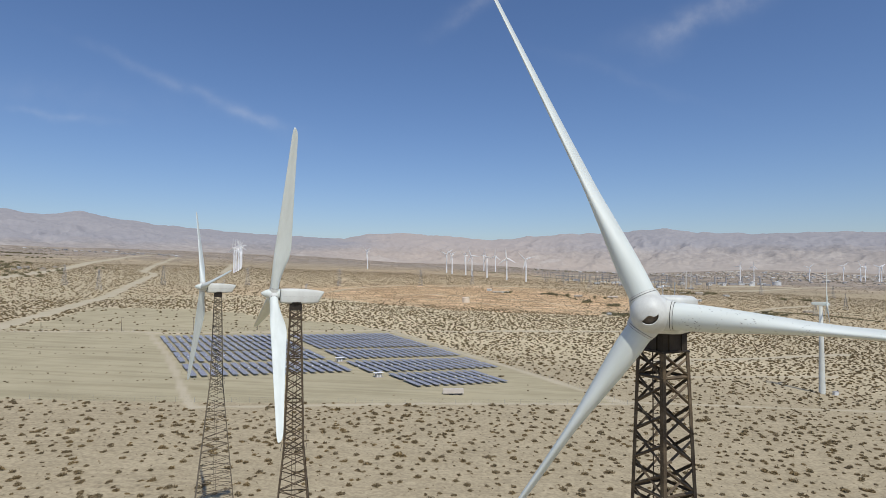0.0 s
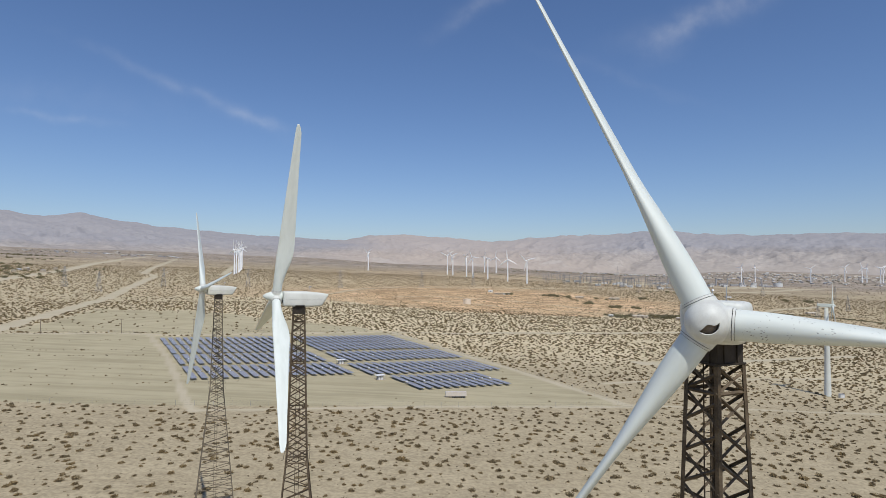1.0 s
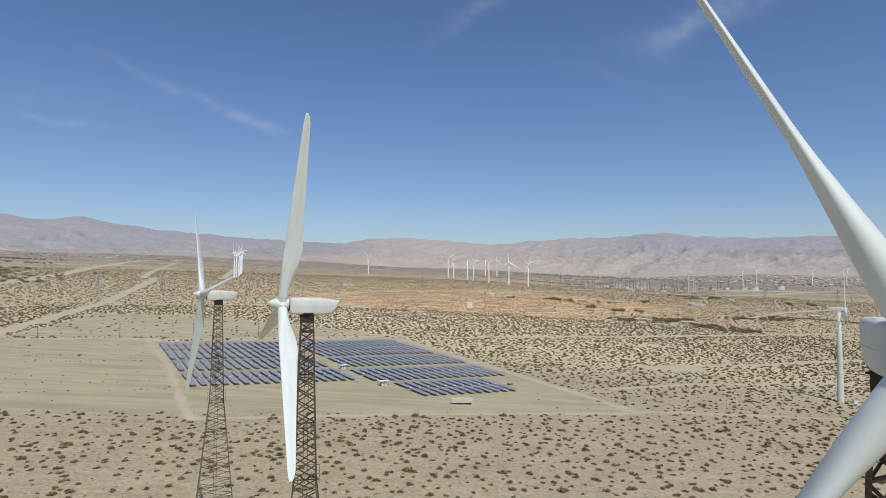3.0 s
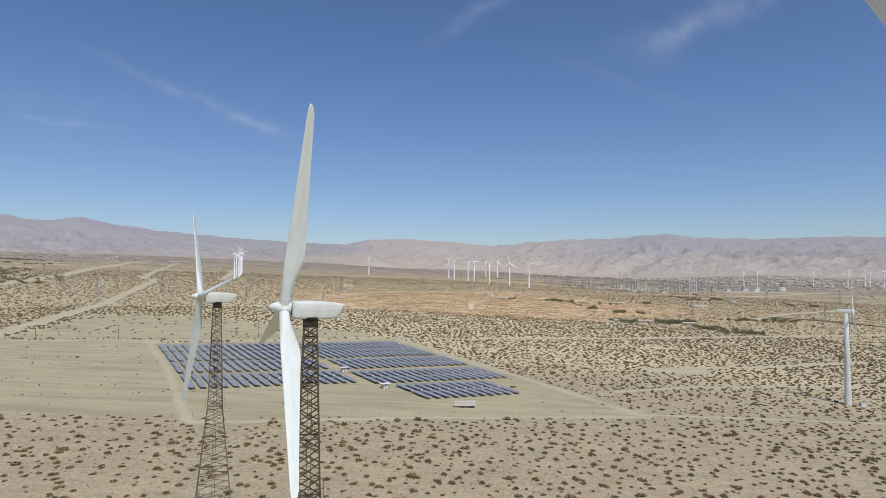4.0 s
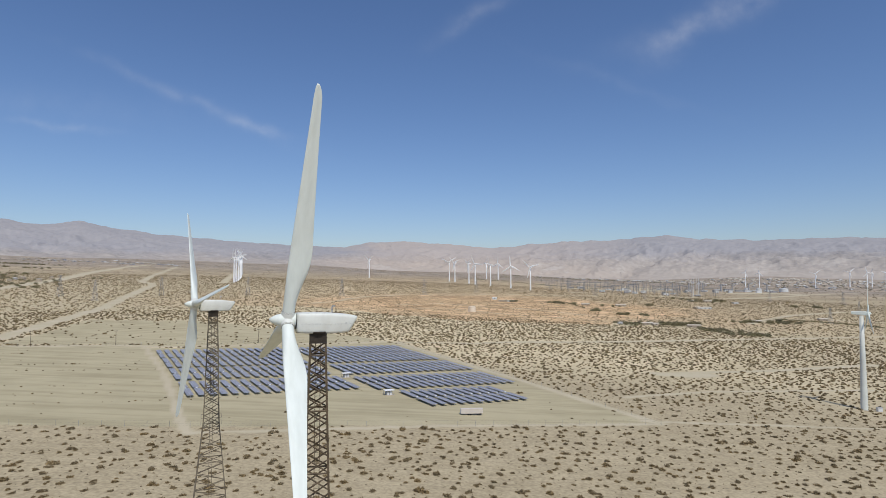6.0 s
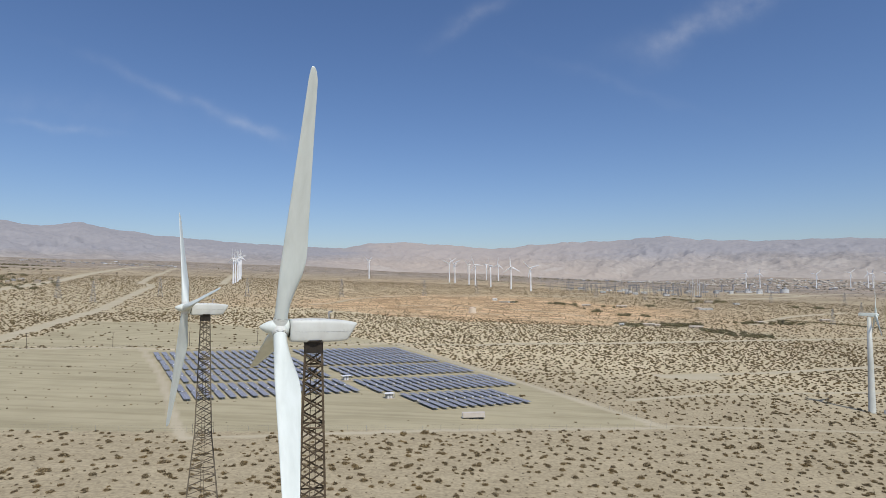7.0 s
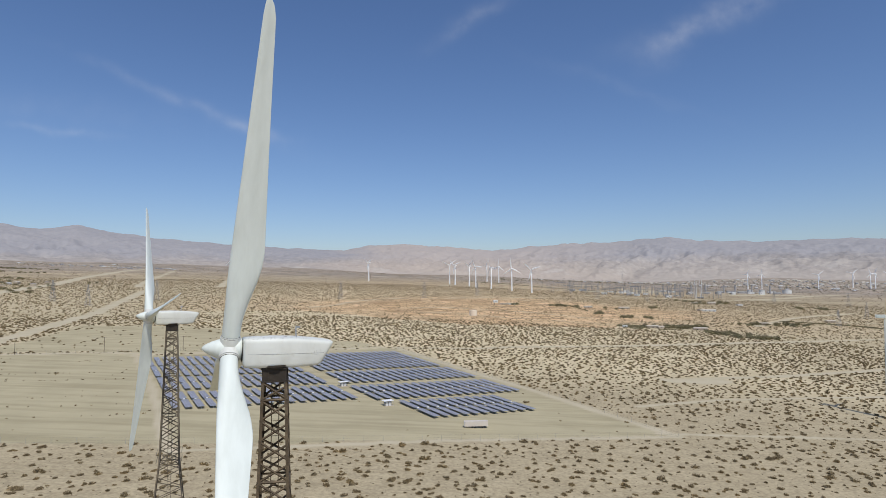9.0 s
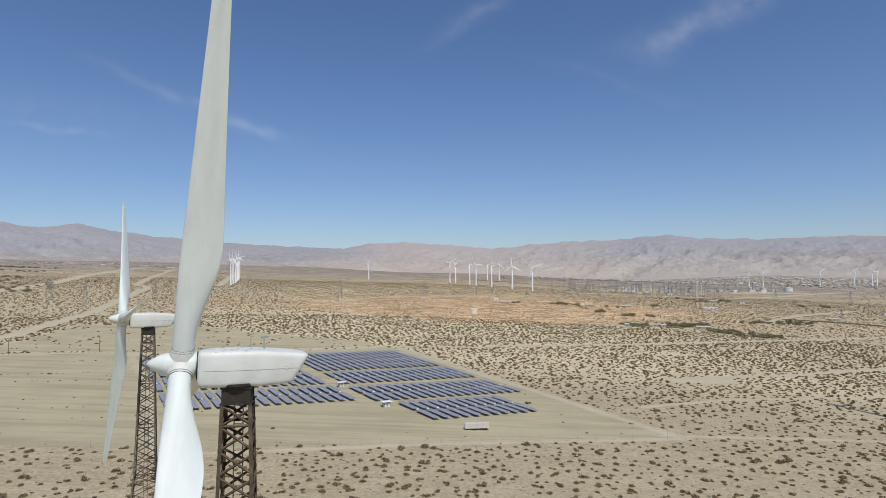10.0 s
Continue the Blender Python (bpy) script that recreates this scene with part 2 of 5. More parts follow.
def blade_paint(name, chips):
    mt, nt, b = shader(name, 0.5, spec=0.35)
    v = own(nt)
    mp = nt.nodes.new("ShaderNodeMapping")
    mp.inputs["Scale"].default_value = (1, 1, 0.25)
    nt.links.new(v, mp.inputs["Vector"])
    grime = tex_noise(nt, mp.outputs[0], 1.6, 6)
    col = ramp(nt, grime, ((0.3, (0.625, 0.665, 0.610)), (0.62, (0.705, 0.748, 0.695))))
    if chips:
        vo = nt.nodes.new("ShaderNodeTexVoronoi")
        vo.inputs["Scale"].default_value = 11.0
        mp2 = nt.nodes.new("ShaderNodeMapping")
        mp2.inputs["Scale"].default_value = (1.8, 1.8, 0.62)
        nt.links.new(v, mp2.inputs["Vector"])
        rough_edge = nt.nodes.new("ShaderNodeTexNoise")
        rough_edge.inputs["Scale"].default_value = 9.0
        nt.links.new(v, rough_edge.inputs["Vector"])
        nt.links.new(mixed(nt, 0.07, mp2.outputs[0], rough_edge.outputs["Color"], "ADD"), vo.inputs["Vector"])
        dots = ramp(nt, vo.outputs["Distance"], ((0.21, (1, 1, 1)), (0.25, (0, 0, 0))))
        zone = ramp(nt, tex_noise(nt, v, 1.6, 4), ((0.53, (0, 0, 0)), (0.56, (1, 1, 1))))
        zz = nt.nodes.new("ShaderNodeSeparateXYZ")
        nt.links.new(v, zz.inputs[0])
        along = nt.nodes.new("ShaderNodeMapRange")
        along.inputs["From Min"].default_value, along.inputs["From Max"].default_value = 2.5, 8.0
        along.inputs["To Min"].default_value, along.inputs["To Max"].default_value = 1.0, 0.0
        nt.links.new(zz.outputs[2], along.inputs["Value"])
        dots = mixed(nt, 1.0, dots, zone, "MULTIPLY")
        dots = mixed(nt, 1.0, dots, along.outputs[0], "MULTIPLY")
        col = mixed(nt, dots, col, (0.16, 0.15, 0.14))
    nt.links.new(col, b.inputs["Base Color"])
    return mt


def nacelle_paint():
    """White fibreglass with rain streaks, a few dark scuffs and soiled edges."""
    mt, nt, b = shader("soiled white fibreglass", 0.5, spec=0.35)
    v = own(nt)
    mp = nt.nodes.new("ShaderNodeMapping")
    mp.inputs["Scale"].default_value = (0.9, 0.9, 0.3)
    nt.links.new(v, mp.inputs["Vector"])
    col = ramp(nt, tex_noise(nt, mp.outputs[0], 1.4, 6), ((0.3, (0.640, 0.646, 0.588)), (0.6, (0.700, 0.713, 0.656))))
    spots = ramp(nt, tex_noise(nt, v, 5.5, 3), ((0.60, (0, 0, 0)), (0.63, (1, 1, 1))))
    rise = nt.nodes.new("ShaderNodeSeparateXYZ")
    nt.links.new(v, rise.inputs[0])
    top = ramp(nt, rise.outputs[2], ((0.70, (0, 0, 0)), (0.80, (0.8, 0.8, 0.8))))
    col = mixed(nt, mixed(nt, 1.0, spots, top, "MULTIPLY"), col, (0.16, 0.12, 0.09))
    wear = ramp(nt, tex_noise(nt, v, 2.6, 5), ((0.62, (0, 0, 0)), (0.80, (0.28, 0.28, 0.28))))
    col = mixed(nt, wear, col, (0.40, 0.36, 0.30))
    nt.links.new(col, b.inputs["Base Color"])
    bump(nt, b, tex_noise(nt, v, 1.1, 2), 0.25, 0.12)
    return mt


def rust_material():
    mt, nt, b = shader("weathered brown steel", 0.72, 0.25)
    v = place(nt)
    n1, n2 = tex_noise(nt, v, 1.3, 6), tex_noise(nt, v, 14, 4)
    col = ramp(nt, n1, ((0.3, (0.056, 0.039, 0.023)), (0.55, (0.120, 0.086, 0.051)), (0.78, (0.290, 0.222, 0.140))))
    col = mixed(nt, 0.3, col, ramp(nt, n2, ((0.35, (0.05, 0.039, 0.027)), (0.7, (0.20, 0.160, 0.110)))))
    nt.links.new(col, b.inputs["Base Color"])
    bump(nt, b, n2, 0.3, 0.01)
    return mt


def cell_material():
    mt, nt, b = shader("solar cells", 0.30, spec=0.42)
    v = own(nt)
    br = nt.nodes.new("ShaderNodeTexBrick")
    br.offset = 0.0
    br.inputs["Scale"].default_value = 1.0
    br.inputs["Brick Width"].default_value, br.inputs["Row Height"].default_value, br.inputs["Mortar Size"].default_value = 1.0, 1.65, 0.03
    br.inputs["Color1"].default_value, br.inputs["Color2"].default_value = (0.235, 0.222, 0.236, 1), (0.300, 0.284, 0.294, 1)
    br.inputs["Mortar"].default_value = (0.50, 0.49, 0.49, 1)
    nt.links.new(v, br.inputs["Vector"])
    nt.links.new(br.outputs["Color"], b.inputs["Base Color"])
    return mt


def leaf_material(name, dark, light):
    mt, nt, b = shader(name, 0.85, spec=0.15)
    g = nt.nodes.new("ShaderNodeNewGeometry")
    far = tex_noise(nt, g.outputs["Position"], 0.11, 3)
    col = ramp(nt, g.outputs["Random Per Island"], ((0.0, dark), (0.75, light), (1.0, tuple(1.5 * c for c in light))))
    dry = ramp(nt, far, ((0.45, (1, 1, 1)), (0.65, (1.14, 1.07, 0.92))))
    nt.links.new(mixed(nt, 1.0, col, dry, "MULTIPLY"), b.inputs["Base Color"])
    return mt


SAND, ROCK, RUST, CELL = ground_material(), rock_material(), rust_material(), cell_material()
PALESTEEL = plain("weathered grey-brown steel", (0.090, 0.071, 0.046), (0.245, 0.205, 0.145), 1.2, 0.75, 0.2)
WHITE = blade_paint("white gelcoat", False)
# yaw head steel, darkened for the shade that the nacelle throws on it
SHADESTEEL = plain("dark brown steel with painted shade", (0.024, 0.019, 0.014), (0.060, 0.047, 0.034), 2.0, 0.7, 0.2)
HUBPAINT = plain("scuffed white hub shell", (0.55, 0.55, 0.50), (0.70, 0.715, 0.66), 2.2, 0.5)
NACELLE = nacelle_paint()
CHIPPED = blade_paint("white gelcoat with chipped paint", True)
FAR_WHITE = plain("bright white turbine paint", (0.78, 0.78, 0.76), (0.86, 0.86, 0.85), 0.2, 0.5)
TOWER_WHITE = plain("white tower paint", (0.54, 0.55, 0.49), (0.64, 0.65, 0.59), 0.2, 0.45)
SEAM = plain("dark rubber seal", (0.030, 0.028, 0.026), (0.065, 0.060, 0.055), 3, 0.8)
HOLLOW = plain("bare hollow interior", (0.13, 0.10, 0.075), (0.26, 0.21, 0.16), 3, 0.9)
GALV = plain("galvanised steel", (0.33, 0.34, 0.35), (0.47, 0.48, 0.49), 1.5, 0.5, 0.6)
DARKGALV = plain("dull grey steel", (0.16, 0.16, 0.165), (0.26, 0.26, 0.265), 0.5, 0.7, 0.2)
PYLONSTEEL = plain("pale grey pylon steel", (0.26, 0.255, 0.245), (0.36, 0.35, 0.335), 0.5, 0.7, 0.1)
DARKSTEEL = plain("dark pole steel", (0.10, 0.095, 0.09), (0.18, 0.17, 0.16), 0.8, 0.6, 0.2)
WOODPOLE = plain("weathered pole timber", (0.11, 0.085, 0.06), (0.20, 0.16, 0.12), 2, 0.9)
BUFF = plain("sun-faded tan wall", (0.38, 0.32, 0.24), (0.50, 0.43, 0.33), 0.7, 0.75)
PALE = plain("white painted wall", (0.58, 0.58, 0.56), (0.70, 0.70, 0.68), 0.6, 0.7)
GREYWALL = plain("grey painted wall", (0.29, 0.285, 0.28), (0.40, 0.39, 0.38), 0.6, 0.75)
ROOFING = plain("faded roofing", (0.30, 0.27, 0.25), (0.44, 0.41, 0.38), 0.5, 0.85)
TANROOF = plain("sun-bleached roofing", (0.46, 0.41, 0.34), (0.62, 0.56, 0.47), 0.5, 0.85)
DARKPANE = plain("dark window", (0.03, 0.035, 0.04), (0.06, 0.065, 0.07), 1.5, 0.15)
RUBBER = plain("tyre rubber", (0.02, 0.02, 0.02), (0.04, 0.04, 0.04), 4, 0.85)
TANKPAINT = plain("pale cream tank paint", (0.72, 0.61, 0.47), (0.80, 0.69, 0.55), 0.5, 0.6)
CREAM = plain("cream trailer sheet", (0.56, 0.50, 0.43), (0.66, 0.60, 0.52), 0.5, 0.5)
BUSH = leaf_material("desert scrub foliage", (0.134, 0.101, 0.056), (0.258, 0.202, 0.117))
DRY = leaf_material("dry grass and litter", (0.15, 0.12, 0.075), (0.26, 0.21, 0.135))
GREEN = leaf_material("mesquite foliage", (0.145, 0.132, 0.078), (0.255, 0.232, 0.140))
# two far brush tones, paled to put distance haze into their colour
HAZYSCRUB = leaf_material("haze-paled brown brush", (0.180, 0.141, 0.082), (0.292, 0.233, 0.142))
HAZYBRUSH = leaf_material("haze-paled brush", (0.205, 0.164, 0.112), (0.320, 0.262, 0.185))
BARK = plain("dry bark", (0.10, 0.08, 0.06), (0.19, 0.15, 0.11), 3, 0.9)


# ======================= mesh helpers =======================
def mesh_of(name, bm, mat, smooth=False):
    me = bpy.data.meshes.new(name)
    bm.normal_update()
    bm.to_mesh(me)
    bm.free()
    me.materials.append(mat)
    if smooth:
        me.polygons.foreach_set("use_smooth", [True] * len(me.polygons))
    return me


def part(name, bm, mat, parent, label="", smooth=False, m=None):
    """Links a bmesh as one mesh object under a thing or a part."""
    ob = new(name, bm if isinstance(bm, bpy.types.Mesh) else mesh_of(name, bm, mat, smooth))
    ob.parent = parent
    if m is not None:
        ob.matrix_local = m
    return tagged(ob, label)


def thing(name, m, label, category, group="", kind=""):
    ob = new(name)
    ob.empty_display_size = 0.5
    ob.matrix_world = m
    return tagged(ob, label, category, group, kind)


def add_box(bm, size, at=(0, 0, 0), rot=None, bevel=0.0):
    mt = Matrix.Translation(at) @ (rot.to_4x4() if rot else Matrix()) @ Matrix.Diagonal((*size, 1))
    vs = bmesh.ops.create_cube(bm, size=1, matrix=mt)["verts"]
    if bevel:
        es = {e for v in vs for e in v.link_edges}
        bmesh.ops.bevel(bm, geom=list(es), offset=bevel, segments=2, affect="EDGES", profile=0.6)
    return bm


def box(size, at=(0, 0, 0), bevel=0.0):
    return add_box(bmesh.new(), size, at, None, bevel)


def add_rod(bm, a, b, r0, r1=None, n=8):
    a, b = Vector(a), Vector(b)
    d = b - a
    q = d.to_track_quat("Z", "Y").to_matrix().to_4x4()
    bmesh.ops.create_cone(bm, cap_ends=True, segments=n, radius1=r0, radius2=r0 if r1 is None else r1, depth=d.length,
                          matrix=Matrix.Translation((a + b) / 2) @ q)
    return bm


def rod(a, b, r0, r1=None, n=8):
    return add_rod(bmesh.new(), a, b, r0, r1, n)


def angle_bar(a, b, w, inward):
    """An L-shaped steel bar from a to b whose legs open towards inward."""
    a, b = Vector(a), Vector(b)
    z = (b - a).normalized()
    i = Vector(inward)
    i = (i - z * i.dot(z)).normalized()
    s = z.cross(i).normalized()
    u, v, t = (i + s).normalized(), (i - s).normalized(), w * 0.16
    bm = bmesh.new()
    ring = ((0, 0), (w, 0), (w, t), (t, t), (t, w), (0, w))
    lo = [bm.verts.new(a + u * x + v * y) for x, y in ring]
    hi = [bm.verts.new(b + u * x + v * y) for x, y in ring]
    n = len(ring)
    for k in range(n):
        bm.faces.new((lo[k], lo[(k + 1) % n], hi[(k + 1) % n], hi[k]))
    bm.faces.new(lo[::-1])
    bm.faces.new(hi)
    bmesh.ops.recalc_face_normals(bm, faces=bm.faces)
    return bm


def loft(rings, cap=True):
    bm = bmesh.new()
    rows = [[bm.verts.new(p) for p in r] for r in rings]
    n = len(rows[0])
    for r0, r1 in zip(rows, rows[1:]):
        for k in range(n):
            bm.faces.new((r0[k], r0[(k + 1) % n], r1[(k + 1) % n], r1[k]))
    if cap:
        bm.faces.new(rows[0][::-1])
        bm.faces.new(rows[-1])
    bmesh.ops.recalc_face_normals(bm, faces=bm.faces)
    return bm


def revolve(profile, n=28):
    """Profile of (x, r) turned about the x axis."""
    return loft([[(x, r * math.cos(2 * math.pi * k / n), r * math.sin(2 * math.pi * k / n)) for k in range(n)] for x, r in profile])


def soup(name, tris, mat, label, category, kind="stuff"):
    """One mesh from an array of loose triangles (n, 3, 3)."""
    n = len(tris)
    me = bpy.data.meshes.new(name)
    me.vertices.add(n * 3)
    me.vertices.foreach_set("co", tris.astype(np.float32).ravel())
    me.loops.add(n * 3)
    me.loops.foreach_set("vertex_index", np.arange(n * 3, dtype=np.int32))
    me.polygons.add(n)
    me.polygons.foreach_set("loop_start", np.arange(0, n * 3, 3, dtype=np.int32))
    me.update(calc_edges=True)
    me.materials.append(mat)
    return tagged(new(name, me), label, category, "", kind) if label else me


# ======================= the lie of the land =======================
rng = np.random.default_rng(7)


def level(x, y):
    """Height of the desert floor: a fan that falls to the east and rises towards the mountains."""
    x, y = np.asarray(x, float), np.asarray(y, float)
    up = 0.046 * 80 * np.log1p(np.exp(np.clip((y - 480) / 80, -40, 60)))
    far = np.clip(np.hypot(x, y) - 300, 0, None)
    roll = 0.0016 * far * np.sin(x / 170 + 0.6) * np.sin(y / 230 + x / 900)
    east = 0.023 * 150 * np.log1p(np.exp(np.clip((x - 700) / 150, -40, 60))) * np.clip((y - 600) / 1200, 0, 1)
    east = east + 0.058 * 90 * np.log1p(np.exp(np.clip((np.hypot(x, y) - 2560) / 90, -40, 60))) * np.clip((x - 1050) / 450, 0, 1) * (y > 0)
    east = east - 0.012 * 90 * np.log1p(np.exp(np.clip((np.hypot(x, y) - 2200) / 90, -40, 60))) * np.clip((x + 700) / 400, 0, 1) * (y > 0)
    return -57.4 - 0.0401 * x - 0.0084 * y + up + east + np.clip(roll, -1.5, 2.5)


def ground_z(x, y):
    return float(level(x, y))


def near_line(x, y, pts):
    d = np.full(np.shape(x), 1e9)
    for (x0, y0), (x1, y1) in zip(pts, pts[1:]):
        dx, dy = x1 - x0, y1 - y0
        s = np.clip(((x - x0) * dx + (y - y0) * dy) / (dx * dx + dy * dy), 0, 1)
        d = np.minimum(d, np.hypot(x - x0 - s * dx, y - y0 - s * dy))
    return d


def inside(x, y, poly):
    r = np.zeros(np.shape(x), bool)
    for (x0, y0), (x1, y1) in zip(poly, poly[1:] + poly[:1]):
        c = ((y0 > y) != (y1 > y)) & (x < (x1 - x0) * (y - y0) / (y1 - y0 + 1e-9) + x0)
        r ^= c
    return r


ROADS = [  # centre line, half width
    ([(-330, 425), (-342, 455), (-361, 514), (-390, 621), (-414, 721), (-482, 912), (-553, 1120), (-591, 1186), (-623, 1215), (-725, 1460), (-924, 2030)], 7.0),
    ([(-640, 760), (-695, 920), (-768, 1165), (-848, 1371), (-908, 1506), (-1014, 1893), (-1058, 2127)], 13.0),
    ([(20, 552), (48, 570), (104, 587), (164, 608), (230, 636), (302, 667), (382, 699), (464, 730), (900, 900)], 4.6),
    ([(147, 433), (233, 464), (353, 522)], 4.0),
    ([(80, 286), (181, 290), (330, 300)], 1.5),
    ([(89, 341), (145, 368), (261, 398)], 2.0),
    ([(-420, 390), (-322, 432), (-298, 437), (-251, 459), (-216, 460), (-60, 540), (20, 552)], 3.0),
    ([(-232, 462), (-218, 441), (-163, 351), (-111, 254), (-100, 236)], 1.8),
    ([(-100, 236), (-10, 262), (86, 282)], 1.8), ([(86, 282), (50, 356), (30, 395), (-50, 540)], 3.0),
    ([(-479, 1274), (-545, 1483), (-624, 1742), (-716, 2063)], 8.0),
    ([(-205, 900), (-180, 940), (-170, 1004), (-142, 1086), (-91, 1162), (30, 1235), (160, 1240)], 4.5),
    ([(-85, 939), (-8, 998), (73, 983), (139, 952), (196, 903)], 3.5), ([(-48, 889), (16, 900), (77, 857), (152, 847)], 3.0), ([(140, 428), (158, 427), (172, 433)], 9.0),
    ([(-20, 1240), (200, 1330), (480, 1450), (900, 1560)], 5.0),
    ([(420, 860), (560, 1010), (760, 1160)], 6.0), ([(300, 1480), (700, 1500), (1300, 1900)], 10.0),
    ([(-29, 1729), (91, 1703), (217, 1683), (333, 1631)], 9.0), ([(161, 1950), (297, 1880), (445, 1768), (507, 1646)], 12.0),
    ([(812, 1734), (935, 1782), (1010, 1735)], 22.0), ([(560, 1915), (640, 1850)], 30.0), ([(411, 2096), (535, 2114)], 26.0), ([(537, 955), (611, 959), (676, 951)], 4.0),
    ([(340, 1680), (480, 1715), (620, 1775)], 24.0),
]
SITE = [(-330, 425), (-250, 457), (-216, 452), (-60, 535), (-48, 530), (30, 397), (52, 356), (86, 281), (-10, 262), (-110, 243), (-165, 236), (-420, 210), (-460, 380)]
BARE = [(-325, 440), (-343, 534), (-369, 612), (-280, 636), (-215, 624), (-185, 604), (-127, 580), (-70, 560), (-60, 540), (-216, 462), (-251, 461)]
ORANGE = [(-235, 900), (-197, 852), (-159, 834), (-117, 804), (-71, 779), (-15, 765), (32, 752), (101, 761), (170, 766), (198, 781), (234, 839), (315, 895), (375, 961),
          (420, 1092), (323, 1167), (238, 1274), (124, 1310), (4, 1270), (-103, 1174), (-172, 1074), (-224, 989)]


def fbm(x, y, scale, octaves=4, seed=0.0):
    out = np.zeros(np.shape(x))
    a = 1.0
    for k in range(octaves):
        f = 2 ** k / scale
        for j in range(3):
            t = 2.4 * j + 1.7 * k + seed
            out += a / 3 * np.sin((x * math.cos(t) + y * math.sin(t)) * f * 6.28 + 5 * t + 2.2 * np.sin((x * math.sin(t) - y * math.cos(t)) * f * 3.9 + t))
        a *= 0.55
    return out


def soil_masks(x, y):
    road = np.zeros(np.shape(x))
    for pts, half in ROADS:
        wob = 1 + 0.25 * fbm(x, y, 60, 2)
        road = np.maximum(road, np.clip((half * wob - near_line(x, y, pts)) / (0.5 * half) + 0.5, 0, 1))
    jx, jy = x + 5 * fbm(x, y, 40, 3), y + 5 * fbm(x, y, 40, 3, 4)
    site = inside(jx * 0.2 + x * 0.8, jy * 0.2 + y * 0.8, SITE).astype(float)
    site = np.maximum(site, 0.93 * inside(jx, jy, BARE))
    ox, oy = x + 9 * fbm(x, y, 90, 3, 2), y + 9 * fbm(x, y, 110, 3, 9)
    orange = np.where(inside(ox, oy, ORANGE), 0.75, 0.0)
    d = near_line(ox, oy, ORANGE + ORANGE[:1])
    orange = np.where(orange > 0, 0.66 + 0.34 * np.clip(d / 90, 0, 1), 0.45 * np.clip(1 - d / 260, 0, 1) * (np.hypot(x, y) > 860))
    orange = orange * np.clip(1.0 + 0.25 * fbm(x * 0.55, y, 90, 4, 6), 0.6, 1.2)
    rr = np.hypot(x, y)
    orange = np.maximum(orange, 0.30 * np.clip((rr - 820) / 250, 0, 1) * np.clip((900 - x) / 600, 0, 1) * np.clip((x + 520) / 350, 0.15, 1))
    return road, site, orange


def build_ground():
    front = np.radians(np.arange(-50, 50.01, 0.30))
    back = np.radians(np.concatenate([np.arange(54, 304, 8.0)]))
    az = np.concatenate([front, back])
    rr = [12.0]
    while rr[-1] < 4900:
        r = rr[-1]
        rr.append(r + (max(2.2, r * 0.0075) if r > 130 else 12))
    rr = np.array(rr)
    A, R = np.meshgrid(az, rr)
    X, Y = R * np.sin(A), R * np.cos(A)
    Z = level(X, Y) + 0.12 * fbm(X, Y, 22, 3) * np.clip((420 - R) / 150, 0, 1)
    n, m = X.shape
    co = np.stack([X, Y, Z], -1).reshape(-1, 3)
    co = np.vstack([co, [[0, 0, ground_z(0, 0)]]])
    i, j = np.meshgrid(np.arange(n - 1), np.arange(m), indexing="ij")
    j2 = (j + 1) % m
    quads = np.stack([i * m + j, i * m + j2, (i + 1) * m + j2, (i + 1) * m + j], -1).reshape(-1, 4)
    c = n * m
    fan = [(c, (k + 1) % m, k) for k in range(m)]
    me = bpy.data.meshes.new("ground")
    me.from_pydata(co.tolist(), [], quads.tolist() + fan)
    road, site, orange = soil_masks(co[:, 0], co[:, 1])
    col = np.ones((len(co), 4), np.float32)
    col[:, 0], col[:, 1], col[:, 2] = road * (1 - 0.55 * np.clip(orange, 0, 1)), site * (1 - road), orange * (1 - 0.5 * road)
    me.color_attributes.new("soil", "FLOAT_COLOR", "POINT").data.foreach_set("color", col.ravel())
    far = np.clip((np.hypot(co[:, 0], co[:, 1]) - 1250) / 700, 0, 1) * (1 - road)
    col2 = np.ones((len(co), 4), np.float32)
    col2[:, 0] = far * 0.6
    dist = np.hypot(co[:, 0], co[:, 1])
    # pale sand; the two x fades put lens vignetting into the colour
    col2[:, 2] = np.clip((dist - 370) / 110, 0, 1) * np.clip((1750 - dist) / 500, 0, 1) * (1 - np.clip(orange * 1.3, 0, 1)) * (1 - road) * np.clip((520 - co[:, 0]) / 400, 0.4, 1) * np.clip((co[:, 0] + 520) / 320, 0.45, 1)
    # share of the hazy outermost tone, rising with distance
    col2[:, 1] = np.clip((np.hypot(co[:, 0], co[:, 1]) - 1850) / 500, 0, 1) * (1 - road)
    me.color_attributes.new("scrub", "FLOAT_COLOR", "POINT").data.foreach_set("color", col2.ravel())
    me.polygons.foreach_set("use_smooth", [True] * len(me.polygons))
    me.materials.append(SAND)
    tagged(new("ground", me), "pale sandy desert floor with dirt tracks and graded field", "ground", "", "structure")


